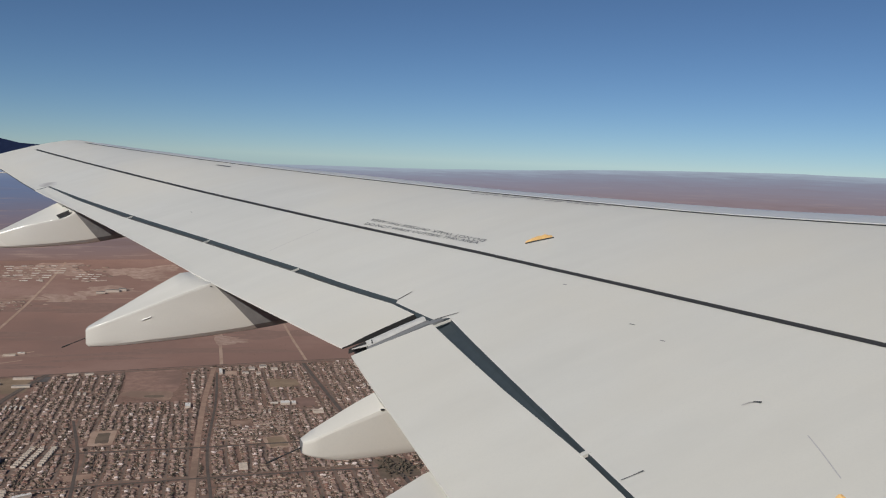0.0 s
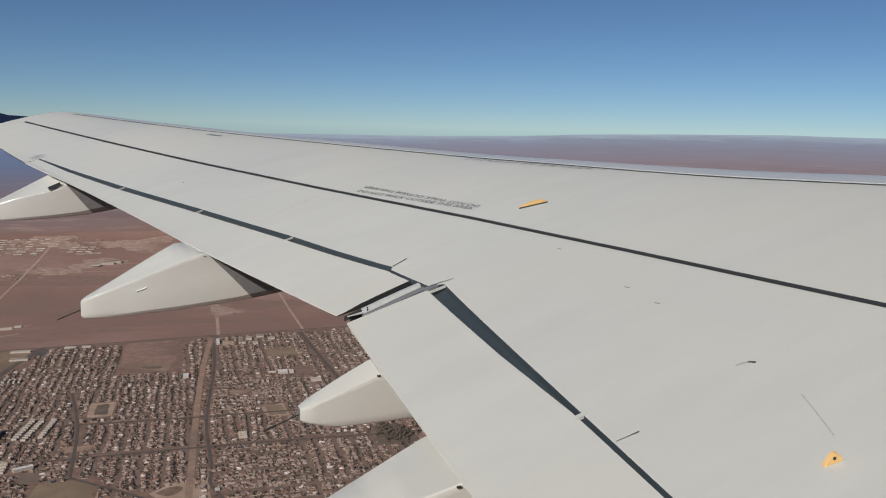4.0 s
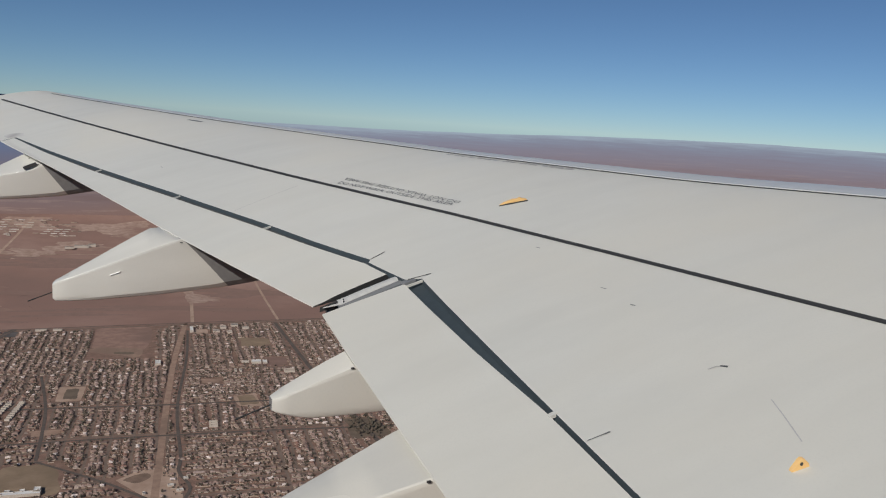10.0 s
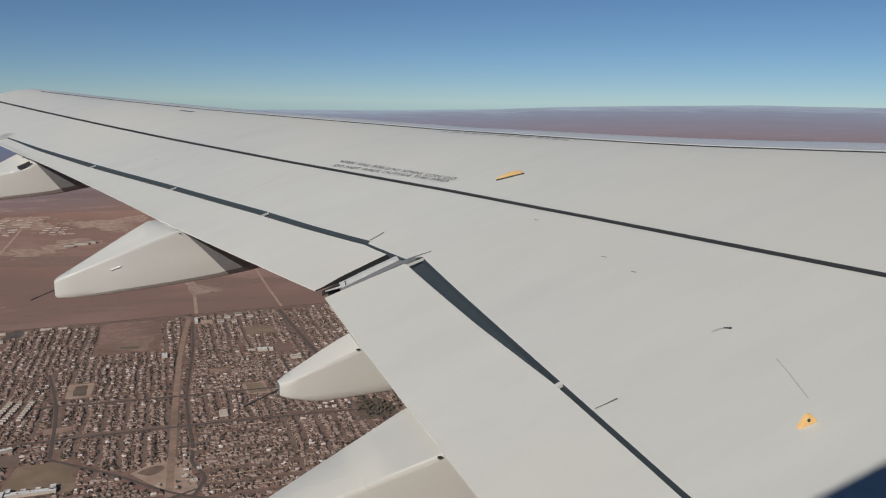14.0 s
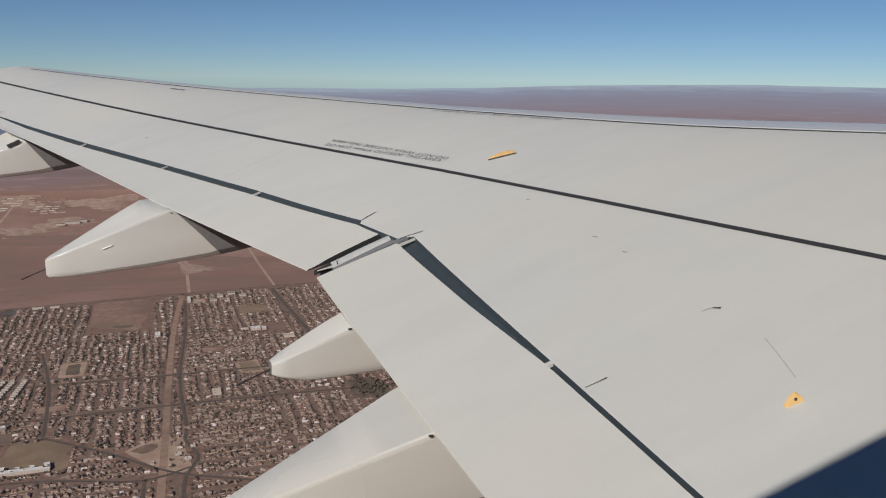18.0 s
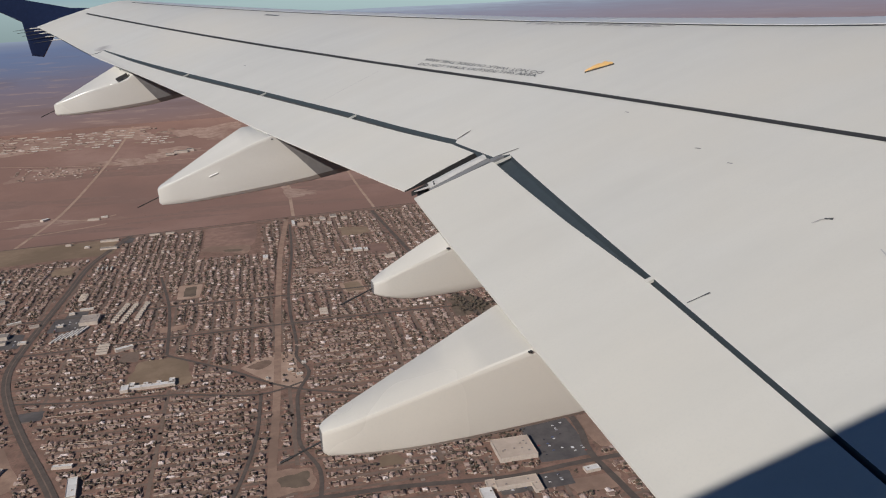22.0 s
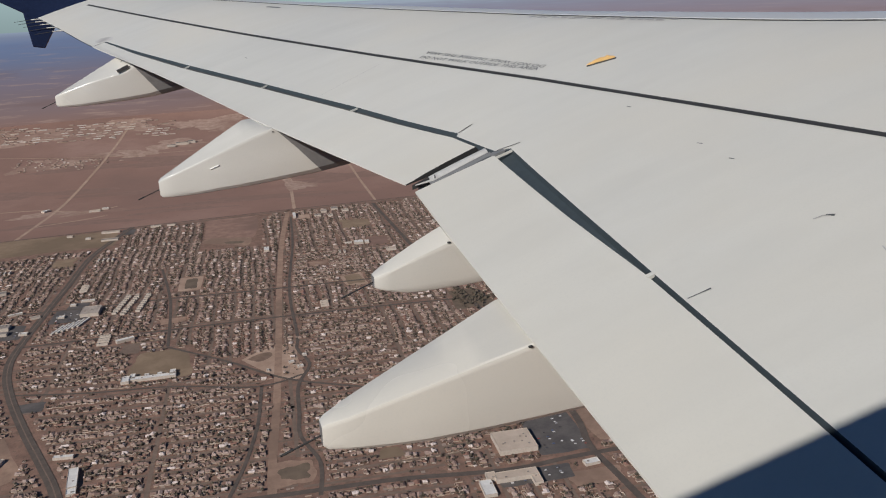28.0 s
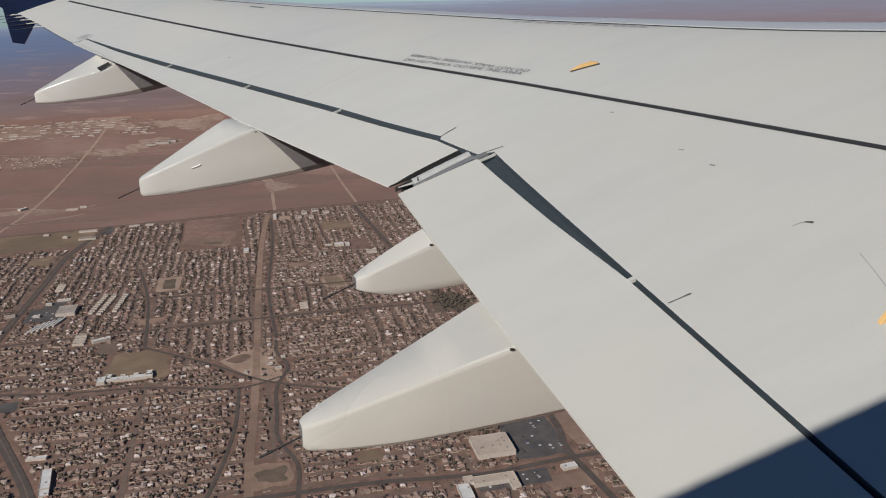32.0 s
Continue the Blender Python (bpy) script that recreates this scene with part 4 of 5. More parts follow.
lot("small_field", -26, 2218, 31, 56, PALE_DIRT, 0.0, 0.2, "pale dirt rim of a sunken field", True, 0.03, "field")
lot("field_floor", -24, 2217, 16, 40, DARK_SOIL, 0.0, 0.26, "dark sunken field centre", False, 0.05, "field")
patch("red_lot", [(30, 2640), (40, 2760), (53, 2866), (130, 2868), (209, 2862), (213, 2767), (178, 2600), (100, 2622)], RED_DIRT, 0.2, "red bare earth lot at the town's edge", "lot")
patch("dirt_bank", [(12, 2602), (44, 2640), (110, 2622), (172, 2600), (153, 2512), (100, 2548)], DIRT, 0.24, "tan bank below a red lot", "lot")
oval("dark_basin", 118, 2566, 30, 13, -0.3, 0.3, DARK_SOIL, "narrow dark basin in a tan bank", "basin")
CLEAR.append((122, 2690, 96, 190, TURN))
lot("verge", -470, 2790, 230, 94, DRY_GRASS, 0.07, 0.2, "dry grass verge between town and desert road", True, 0.03, "field")
lot("parking_lot", -208, 2838, 20, 32, LOT, 0.0, 0.27, "dark asphalt parking lot", True, 0.03, "parking lot")
lot("paved_yard", 372, 2780, 22, 28, PALE_DIRT, 0.0, 0.24, "pale paved yard of a workshop", True, 0.03)
lot("school_parking", -168, 1818, 20, 26, STREET, 0.0, 0.24, "dusty paved school parking lot", True, 0.08, "parking lot")
lot("dirt_lot", -76, 1957, 30, 17, DIRT, 0.1, 0.2, "bare dirt lot", True, 0.1)
lot("parking_lot", -312, 2122, 26, 58, LOT, -0.1, 0.26, "dark asphalt parking lot", True, 0.03, "parking lot")
lot("tree_park", 640, 1815, 46, 62, DARK_SOIL, 0.0, 0.2, "dark park ground among trees", True, 0.1, "park")
patch("sports_ground", [(-372, 1490), (-350, 1420), (-330, 1345), (-400, 1310), (-500, 1315), (-520, 1390), (-470, 1455)], DIRT, 0.2, "bare dirt sports ground beside the curved road", "sports ground")
CLEAR.append((-425, 1400, 95, 95, TURN))


oval("running_track", -412, 1400, 34, 58, -0.35, 0.28, TRACK, "red running track round a field", "running track")
oval("sports_field", -412, 1400, 24, 46, -0.35, 0.34, TURF, "dark green sports turf", "field")
oval("ball_field", -470, 1345, 30, 26, 0.0, 0.28, DARK_SOIL, "dark scrub corner of the sports ground", "field")
oval("pond_bank", -850, 1695, 78, 52, -0.1, 0.25, DIRT, "bare dirt bank of a pond", "basin")
oval("pond", -845, 1695, 52, 30, -0.1, 0.32, WATER, "dark blue storm-water pond with a dirt bank", "pond")
CLEAR.append((-850, 1695, 82, 56, TURN))
lot("dirt_lot", -345, 1600, 26, 20, LOT, 0.0, 0.2, "dark yard", True, 0.05)
lot("pond_bank", 398, 2072, 30, 46, PALE_DIRT, 0.1, 0.2, "pale bank of a fenced field", True, 0.06, "basin")
lot("pond_floor", 399, 2074, 23, 37, DRY_GRASS, 0.1, 0.26, "dry grass floor inside a pale bank", False, 0.06, "basin")
for a, b, ha, hb in ((545, 2396, 30, 44), (520, 2620, 46, 50), (-380, 2560, 30, 40), (330, 2250, 26, 18), (480, 1560, 30, 22), (-560, 1820, 60, 50), (270, 1190, 20, 16), (-60, 1040, 30, 22)):
    lot("vacant_lot", a, b, ha, hb, (DIRT, RED_DIRT, DRY_GRASS)[int(a + b) % 3], 0.0, 0.2, "vacant bare lot among houses", True, 0.12)
# desert patches
for k, (a, b, ha, hb) in enumerate(((-520, 3225, 95, 34), (-330, 3195, 90, 36), (-650, 3960, 90, 50), (-500, 4030, 120, 60), (-370, 4100, 90, 40), (-205, 4080, 80, 70), (-10, 4200, 130, 80), (150, 4560, 170, 110),
                                    (400, 3330, 22, 120), (450, 3270, 46, 60), (330, 4400, 140, 60), (-640, 4520, 260, 120), (-300, 4640, 170, 110), (850, 3700, 220, 90))):
    lot("scraped_earth", a, b, ha, hb, SCRAPED, 0.05 + 0.04 * (k % 3), 0.08 + 0.012 * k, "pale scraped earth in the desert", False, 0.3, "bare earth")
for k, (a, b, ha, hb) in enumerate(((-700, 3560, 330, 60), (-60, 3420, 300, 46), (-40, 3078, 150, 24), (250, 3130, 330, 40), (120, 3900, 380, 70), (-350, 3900, 240, 40), (620, 3350, 200, 70), (-500, 3050, 300, 26))):
    lot("scrub_flat", a, b, ha, hb, SCRUB, -0.03 + 0.03 * (k % 3), 0.03 + 0.004 * k, "darker scrub-covered desert flat", False, 0.35, "desert")


# ---------------------------------------------------------------- flat-roofed buildings
def flat_building(name, x, y, l, w, h, roof, turn=0.0, label="", wings=()):
    root = tagged(new(name), label, "building")
    root.location = (x, y, rise(x, y))
    root.rotation_euler = (0, 0, TURN + turn)
    for ox, oy, bl, bw, bh in ((0, 0, l, w, h), *wings):
        def ring(s, z):
            return [(ox - bl / 2 + s, oy - bw / 2 + s, z), (ox + bl / 2 - s, oy - bw / 2 + s, z), (ox + bl / 2 - s, oy + bw / 2 - s, z), (ox - bl / 2 + s, oy + bw / 2 - s, z)]
        v, f = loft([ring(0, 0), ring(0, bh), ring(0.5, bh), ring(0.5, bh - 0.7)], cap=False)
        part("wall", mesh_of("wall", v, f, PALE_WALL), root)
        part("roof", mesh_of("roof", ring(0.45, bh - 0.65), [(0, 1, 2, 3)], roof), root)
        rnd = random.Random(int(abs(x + ox) * 3 + abs(y)))
        for k in range(max(1, int(bl * bw / 500))):
            cx, cy = ox + rnd.uniform(-0.35, 0.35) * bl, oy + rnd.uniform(-0.3, 0.3) * bw
            v, f = loft([[(cx - 1.4, cy - 1.1, z), (cx + 1.4, cy - 1.1, z), (cx + 1.4, cy + 1.1, z), (cx - 1.4, cy + 1.1, z)] for z in (bh - 0.65, bh + 0.7)])
            part("roof_unit", mesh_of("roof_unit", v, f, GREY_ROOF), root)
    CLEAR.append((x, y, l / 2 + 6, w / 2 + 6, TURN + turn))
    return root


flat_building("school", -120, 1644, 96, 14, 6, WHITE_ROOF, 0.0, "long white-roofed school with side wings",
              [(-40, 12, 12, 22, 6), (40, 12, 12, 22, 6), (-12, 11, 10, 16, 5), (14, 11, 10, 16, 5), (-52, 0, 16, 26, 7)])
flat_building("school_hall", -181, 1871, 40, 12, 7, WHITE_ROOF, 0.4, "small white-roofed hall beside a field")
flat_building("store", 475, 1140, 66, 62, 9, TAN_ROOF, 0.0, "large square tan flat-roofed store")
flat_building("store", 440, 1046, 70, 20, 8, TAN_ROOF, 0.0, "long tan flat-roofed store", [(28, -16, 14, 30, 7), (-40, 8, 16, 20, 6)])
flat_building("shop", 570, 1040, 26, 14, 5, WHITE_ROOF, 0.1, "small white-roofed shop by a road")
flat_building("shop", 385, 1030, 20, 40, 6, WHITE_ROOF, 0.0, "white-roofed shop beside a road")
flat_building("store", -270, 2094, 44, 54, 9, PALE_ROOF, 0.0, "square pale-roofed store beside a dark lot")
flat_building("shop", -284, 2184, 34, 9, 5, WHITE_ROOF, 0.0, "long white-roofed shop beside a dark lot")
flat_building("shop", -318, 2164, 15, 10, 5, WHITE_ROOF, 0.0, "small white-roofed shop by a road")
flat_building("shop", -338, 2086, 15, 12, 5, WHITE_ROOF, 0.0, "small white-roofed shop by a road")
flat_building("shop", -400, 2108, 22, 12, 5, PALE_ROOF, 0.3, "pale-roofed shop by a road")
flat_building("shop", -452, 2150, 34, 9, 5, WHITE_ROOF, 0.4, "long white-roofed shop by a road")
flat_building("shop", -413, 2005, 20, 12, 5, WHITE_ROOF, 0.0, "small white-roofed shop by a road")
flat_building("warehouse", -480, 2062, 60, 26, 8, GREY_ROOF, 0.0, "grey-roofed warehouse on a dark lot", [(0, -40, 70, 18, 7)])
for k in range(6):
    tagged(flat_building("storage_row", -338 + k * 11, 2000 + k * 6, 6, 56, 4, WHITE_ROOF, -0.35, "narrow white-roofed row of storage units"), group="storage rows")
flat_building("strip_mall", -262, 1378, 34, 9, 5, WHITE_ROOF, -0.1, "low white-roofed strip mall")
flat_building("strip_mall", -240, 1300, 16, 60, 6, WHITE_ROOF, 0.12, "long white-roofed strip mall beside the curved road", [(0, -40, 15, 18, 5)])
flat_building("grandstand", -370, 1385, 8, 46, 5, GREY_ROOF, -0.3, "grey grandstand beside a sports field")
flat_building("grandstand", -452, 1415, 8, 30, 5, GREY_ROOF, -0.3, "grey grandstand beside a sports field")
flat_building("high_school", -455, 1278, 44, 22, 7, WHITE_ROOF, 0.0, "white-roofed high school beside the sports ground", [(36, 8, 26, 18, 6), (-30, -16, 20, 14, 6)])
flat_building("store", 205, 2440, 16, 34, 6, WHITE_ROOF, 0.0, "narrow white-roofed store in the town")
flat_building("depot", -512, 3262, 30, 16, 7, WHITE_ROOF, 0.9, "white-roofed depot in the desert")
flat_building("depot", -338, 3190, 40, 14, 6, TAN_ROOF, 0.1, "tan-roofed depot in the desert")
flat_building("depot", -302, 3212, 24, 12, 6, WHITE_ROOF, 0.1, "white-roofed depot in the desert")
flat_building("plant", 2, 4182, 62, 20, 12, DARK_ROOF, 0.1, "dark-roofed plant in the desert", [(-52, -30, 40, 20, 9), (46, 20, 34, 24, 14)])
flat_building("hall", 483, 2394, 28, 24, 7, WHITE_ROOF, 0.0, "white-roofed hall among low houses")
flat_building("hall", 508, 2390, 13, 22, 6, WHITE_ROOF, 0.0, "white-roofed hall among low houses")
flat_building("hall", 452, 2402, 22, 8, 5, WHITE_ROOF, 0.1, "white-roofed hall among low houses")
flat_building("hall", 560, 2290, 30, 22, 6, TAN_ROOF, 0.0, "tan-roofed hall among low houses")
flat_building("workshop", -520, 2330, 40, 22, 7, GREY_ROOF, 0.2, "grey-roofed workshop among low houses")
flat_building("workshop", 343, 2800, 11, 58, 7, WHITE_ROOF, 0.0, "narrow white-roofed workshop at the town's edge")
for x, y, l, w, roof in ((420, 2768, 22, 20, GREY_ROOF), (450, 2815, 20, 26, PALE_ROOF), (462, 2748, 16, 20, PALE_ROOF), (492, 2838, 24, 26, GREY_ROOF), (524, 2796, 22, 18, PALE_ROOF), (-264, 2856, 58, 13, PALE_ROOF),
                         (-262, 2762, 52, 16, GREY_ROOF), (-331, 2804, 16, 11, WHITE_ROOF), (-392, 2856, 18, 9, PALE_ROOF), (-120, 2866, 34, 10, PALE_ROOF), (-70, 2862, 28, 10, GREY_ROOF)):
    flat_building("workshop", x, y, l, w, 6, roof, 0.0, "low flat-roofed workshop at the town's edge")
for x, y, l, w in ((110, 1588, 5, 9), (162, 1611, 12, 8), (177, 1584, 13, 8), (194, 1637, 9, 9)):
    flat_building("shed", x, y, l, w, 4, WHITE_ROOF, 0.2, "white-roofed shed near a dirt basin")
for x0, y0, x1, y1 in ((-214, 2062, -184, 2176), (-194, 2050, -163, 2166), (-158, 2057, -134, 2168)):
    for k in range(9):                             # pale condominiums in straight rows
        tagged(flat_building("condominium", x0 + (x1 - x0) * k / 8, y0 + (y1 - y0) * k / 8, 11 + k * 7 % 3, 8.5, 5, PALE_ROOF, -0.16, "pale flat-roofed condominium in a row"), group="condominium rows")

rnd = random.Random(33)
for row in range(7):                               # pale barracks in rows, far out in the desert
    for k in range(10):
        x, y = -820 + k * 62 + rnd.uniform(-16, 16) + row * 6, 4425 + row * 46 + rnd.gauss(0, 4)
        if rnd.random() < 0.6 and math.hypot(x, y) < 4780:
            tagged(flat_building("barrack", x, y, rnd.uniform(20, 46), rnd.uniform(12, 18), 2.6, rnd.choice((WHITE_ROOF, PALE_ROOF, WHITE_ROOF, TAN_ROOF)), 0.05, "long pale-roofed barrack in the desert"), group="desert barracks")
for k in range(9):
    tagged(flat_building("barrack", -165 + k * 13 + rnd.uniform(-6, 6), 4440 + (k % 3) * 42, 28, 14, 2.6, rnd.choice((WHITE_ROOF, PALE_ROOF)), 0.0, "long pale-roofed barrack in the desert"), group="desert barracks")


# ---------------------------------------------------------------- houses and trees
def free(x, y, r):
    for P, w in ROADS:
        if np.min((P[:, 0] - x) ** 2 + (P[:, 1] - y) ** 2) < (w + r + 5) ** 2:
            d = P - np.array((x, y))
            s = P[1:] - P[:-1]
            t = np.clip(-(d[:-1] * s).sum(1) / np.maximum((s * s).sum(1), 1e-6), 0, 1)
            q = d[:-1] + s * t[:, None]
            if np.min((q * q).sum(1)) < (w + r) ** 2:
                return False
    for a, b, ha, hb, ang in CLEAR:
        dx, dy = x - a, y - b
        if abs(dx * math.cos(ang) + dy * math.sin(ang)) < ha + r and abs(-dx * math.sin(ang) + dy * math.cos(ang)) < hb + r:
            return False
    return True


rnd = random.Random(77)
for k in range(30):
    b = rnd.uniform(1780, 2850)
    a = rnd.uniform(-0.28 * b, 0.45 * b + 100)
    if free(a, b, 22):
        n = rnd.choice((1, 2, 3))
        l, w = rnd.uniform(13, 26), rnd.uniform(5, 8)
        tagged(flat_building("apartment_block", a, b, l, w, 6, rnd.choice((PALE_ROOF, TAN_ROOF, GREY_ROOF, WHITE_ROOF)), rnd.choice((0, math.pi / 2)), "long low flat-roofed apartment block",
                             [(0, (i + 1) * (w + 8), l, w, 6) for i in range(n)]), group="apartment blocks")
        CLEAR.append((a, b + 8, l / 2 + 6, w + 14, TURN))

HOUSES, TREES, STREETS, WALLED, DRIVES = [], [], [], [], []


def town():
    rnd = random.Random(11)
    CELL = 240.0
    for ia in range(-7, 6):
        for ib in range(3, 13):
            a0, b0 = ia * CELL, ib * CELL - 20
            if b0 < 1600 and a0 < 40:
                along = True
            elif b0 >= 1600:
                along = rnd.random() < 0.22
            else:
                along = rnd.random() < 0.55
            step = rnd.choice((44.0, 48.0, 54.0)) if b0 < 1900 else rnd.choice((38.0, 42.0, 46.0))
            space = rnd.uniform(9.4, 11.4) if b0 < 1900 else rnd.uniform(8.6, 10.4)
            b_end = min(b0 + CELL, (EDGE_Y - (16 if a0 > -600 else 215) - a0 * GU.y) / GV.y)
            if b_end - b0 < 30:
                continue
            STREETS.append(((a0, b0), (a0 + CELL, b0), 3.6))
            STREETS.append(((a0, b0), (a0, b_end), 3.6))
            la, lb = (CELL, b_end - b0) if along else (b_end - b0, CELL)
            n = int(lb / step)
            for k in range(n):
                q = (k + 0.5) * lb / n
                bend = rnd.uniform(-7, 7)

                def put(s, off):
                    w = q + off + bend * math.sin(math.pi * s / la)
                    return (a0 + s, b0 + w) if along else (a0 + w, b0 + s)
                STREETS.append((put(4, 0), put(la / 2, 0), 3.0))
                STREETS.append((put(la / 2, 0), put(la - 4, 0), 3.0))
                for side in (-1, 1):
                    s = 8.0 + rnd.uniform(0, 5)
                    while s < la - 8:
                        wid = rnd.uniform(6.2, 10.2) if rnd.random() < 0.94 else rnd.uniform(11, 17)
                        dep = rnd.uniform(5.8, 8.8)
                        off = side * (lb / n * 0.26 + rnd.uniform(-2.6, 2.6))
                        a, b = put(s, off)
                        x, y = from_grid(a, b)
                        if -0.52 * y - 150 < x < 0.62 * y + 260:
                            lush = noise.noise(Vector((x / 70, y / 70, 2.0)))
                            if rnd.random() > 0.07 + max(0.0, noise.noise(Vector((x / 45, y / 45, 8.0)))) * 0.5:
                                HOUSES.append((x, y, wid, dep, TURN + (0 if along else math.pi / 2) + rnd.choice((0, 0, math.pi / 2)) + rnd.gauss(0, 0.08), rnd.uniform(2.2, 3.0), rnd.random()))
                            if rnd.random() < 0.75:                       # side wall of the lot
                                WALLED.append((from_grid(*put(s + space * 0.5, off - side * rnd.uniform(0, 4))), from_grid(*put(s + space * 0.5, off + side * rnd.uniform(8, 10.5)))))
                            if rnd.random() < 0.7:                        # back wall of the lot
                                WALLED.append((from_grid(*put(s - space * 0.5, off + side * 10.5)), from_grid(*put(s + space * 0.5, off + side * 10.5))))
                            if rnd.random() < 0.55:                       # paved drive and yard
                                DRIVES.append((from_grid(*put(s + rnd.uniform(-4, 4), off - side * rnd.uniform(4, 6))), rnd.uniform(1.6, 4.0), rnd.uniform(2.0, 4.2), TURN + (0 if along else math.pi / 2), rnd.random()))
                            for r in range(max(0, int(1.9 + 3.2 * lush + rnd.random() * 2.0))):
                                ta, tb = put(s + rnd.uniform(-6, 6), off + side * rnd.choice((rnd.uniform(-8, -4), rnd.uniform(4, 9), rnd.uniform(4, 9))))
                                TREES.append((*from_grid(ta, tb), rnd.uniform(0.8, 2.4) if rnd.random() < 0.8 else rnd.uniform(2.4, 3.6)))
                            for shed in range(rnd.choice((0, 1, 1, 2))):      # sheds and carports behind
                                a, b = put(s + rnd.uniform(-5, 5), off + side * rnd.uniform(5.5, 10))
                                HOUSES.append((*from_grid(a, b), rnd.uniform(2, 4.4), rnd.uniform(2, 3.4), TURN + rnd.gauss(0, 0.3), 2.0, rnd.random()))
                        s += space + rnd.uniform(-1.2, 2.6)


town()
rnd = random.Random(21)
for k in range(380):                               # settlement in the desert, in loose rows
    row = rnd.randrange(8)
    x, y = rnd.uniform(-950, -60) + rnd.choice((-40, 0, 60)), 4400 + row * 44 + rnd.gauss(0, 5)
    if noise.noise(Vector((x / 160, y / 90, 5.0))) > -0.22 and math.hypot(x, y) < 4800:
        HOUSES.append((x, y, rnd.uniform(9, 30), rnd.uniform(7, 12), TURN + rnd.gauss(0, 0.1), 3.4, rnd.random()))
for k in range(110):                               # homesteads on the scraped ground
    x, y = rnd.uniform(-720, -330), 3960 + rnd.uniform(-40, 130) + rnd.gauss(0, 20)
    HOUSES.append((x, y, rnd.uniform(5, 13), rnd.uniform(4, 8), TURN + rnd.gauss(0, 0.4), 3.0, rnd.random()))
HOUSES = [h for h in HOUSES if free(h[0], h[1], h[2] * 0.45)]
TREES = [t for t in TREES if free(t[0], t[1], 0.5)]
WALLED = [w for w in WALLED if free(*w[0], 0.5) and free(*w[1], 0.5)]
DRIVES = [d for d in DRIVES if free(*d[0], 2.0)]
rnd = random.Random(5)
for k in range(120):                               # the tree park, and verges
    TREES.append((640 + rnd.gauss(0, 24), 1815 + rnd.gauss(0, 30), rnd.uniform(2.5, 4.5)))
for k in range(60):
    TREES.append((rnd.uniform(430, 520), 1205 + rnd.gauss(0, 8), rnd.uniform(1.5, 3)))
for k in range(26):
    TREES.append((-120 + rnd.uniform(-48, 48), 1622 + rnd.gauss(0, 3), rnd.uniform(1.5, 2.6)))
for k in range(140):                               # scrub at the desert's edge
    TREES.append((rnd.uniform(-800, 900), 2908 + abs(rnd.gauss(0, 200)), rnd.uniform(0.5, 1.1)))


def house_mesh(h):
    """Walls and a hipped or gabled roof with eaves."""
    x, y, w, d, turn, tall, r = h
    if d > w:
        w, d = d, w
        turn += math.pi / 2
    rise = tall + d * (0.16 + 0.14 * r)
    hip = d * 0.45 if r > 0.4 else 0.0
    hw, hd, e = w / 2, d / 2, 0.5
    wall = [(-hw, -hd, 0), (hw, -hd, 0), (hw, hd, 0), (-hw, hd, 0), (-hw, -hd, tall), (hw, -hd, tall), (hw, hd, tall), (-hw, hd, tall)]
    wf = [(0, 1, 5, 4), (1, 2, 6, 5), (2, 3, 7, 6), (3, 0, 4, 7)]
    t = tall - 0.1
    roof = [(-hw - e, -hd - e, t), (hw + e, -hd - e, t), (hw + e, hd + e, t), (-hw - e, hd + e, t), (-hw - e + hip, 0, rise), (hw + e - hip, 0, rise)]
    rf = [(0, 1, 5, 4), (1, 2, 5), (2, 3, 4, 5), (3, 0, 4)]
    if w > 6 and r * 7 % 1 > 0.45:                 # a lower wing that meets the main ridge
        side, q = (1 if r * 13 % 1 > 0.5 else -1), hw * 0.48
        cx, out, top_z = (hw - q) * (1 if r * 29 % 1 > 0.5 else -1), side * (hd + 1.8 + 2.2 * (r * 31 % 1)), tall + (rise - tall) * 0.7
        o = len(wall)
        wall += [(cx - q, side * hd, 0), (cx + q, side * hd, 0), (cx + q, out, 0), (cx - q, out, 0), (cx - q, side * hd, tall), (cx + q, side * hd, tall), (cx + q, out, tall), (cx - q, out, tall), (cx, out, top_z - 0.1)]
        wf += [(o + 1, o + 2, o + 6, o + 5), (o + 2, o + 3, o + 7, o + 8, o + 6), (o + 3, o, o + 4, o + 7)]
        roof += [(cx - q - e, out + side * e, t), (cx, out + side * e, top_z), (cx + q + e, out + side * e, t), (cx + q + e, side * hd * 0.9, t), (cx - q - e, side * hd * 0.9, t)]
        rf += [(4 if cx < 0 else 5, 6, 7), (7, 8, 4 if cx < 0 else 5), (6, 4 if cx < 0 else 5, 10), (8, 9, 4 if cx < 0 else 5)]
    return wall, wf, roof, rf, turn


def place(vs, x, y, turn):
    c, s = math.cos(turn), math.sin(turn)
    h = rise(x, y)
    return [(x + a * c - b * s, y + a * s + b * c, z + h) for a, b, z in vs]


HOUSES.sort(key=lambda h: (h[0] - 250) ** 2 + (h[1] - 1050) ** 2)
NEAR = [h for h in HOUSES if h[2] > 6][:280]
near_set = set(id(h) for h in NEAR)
for h in NEAR:
    wall, wf, roof, rf, turn = house_mesh(h)
    root = tagged(new("house"), "low stucco house with a weathered %s roof" % ("hipped" if h[6] > 0.4 else "gabled"), "house", "houses of the town")
    root.location, root.rotation_euler = (h[0], h[1], 0), (0, 0, turn)
    part("wall", mesh_of("wall", wall, wf, WALLS_ONE), root)
    part("roof", mesh_of("roof", roof, rf, ROOFS_ONE), root)


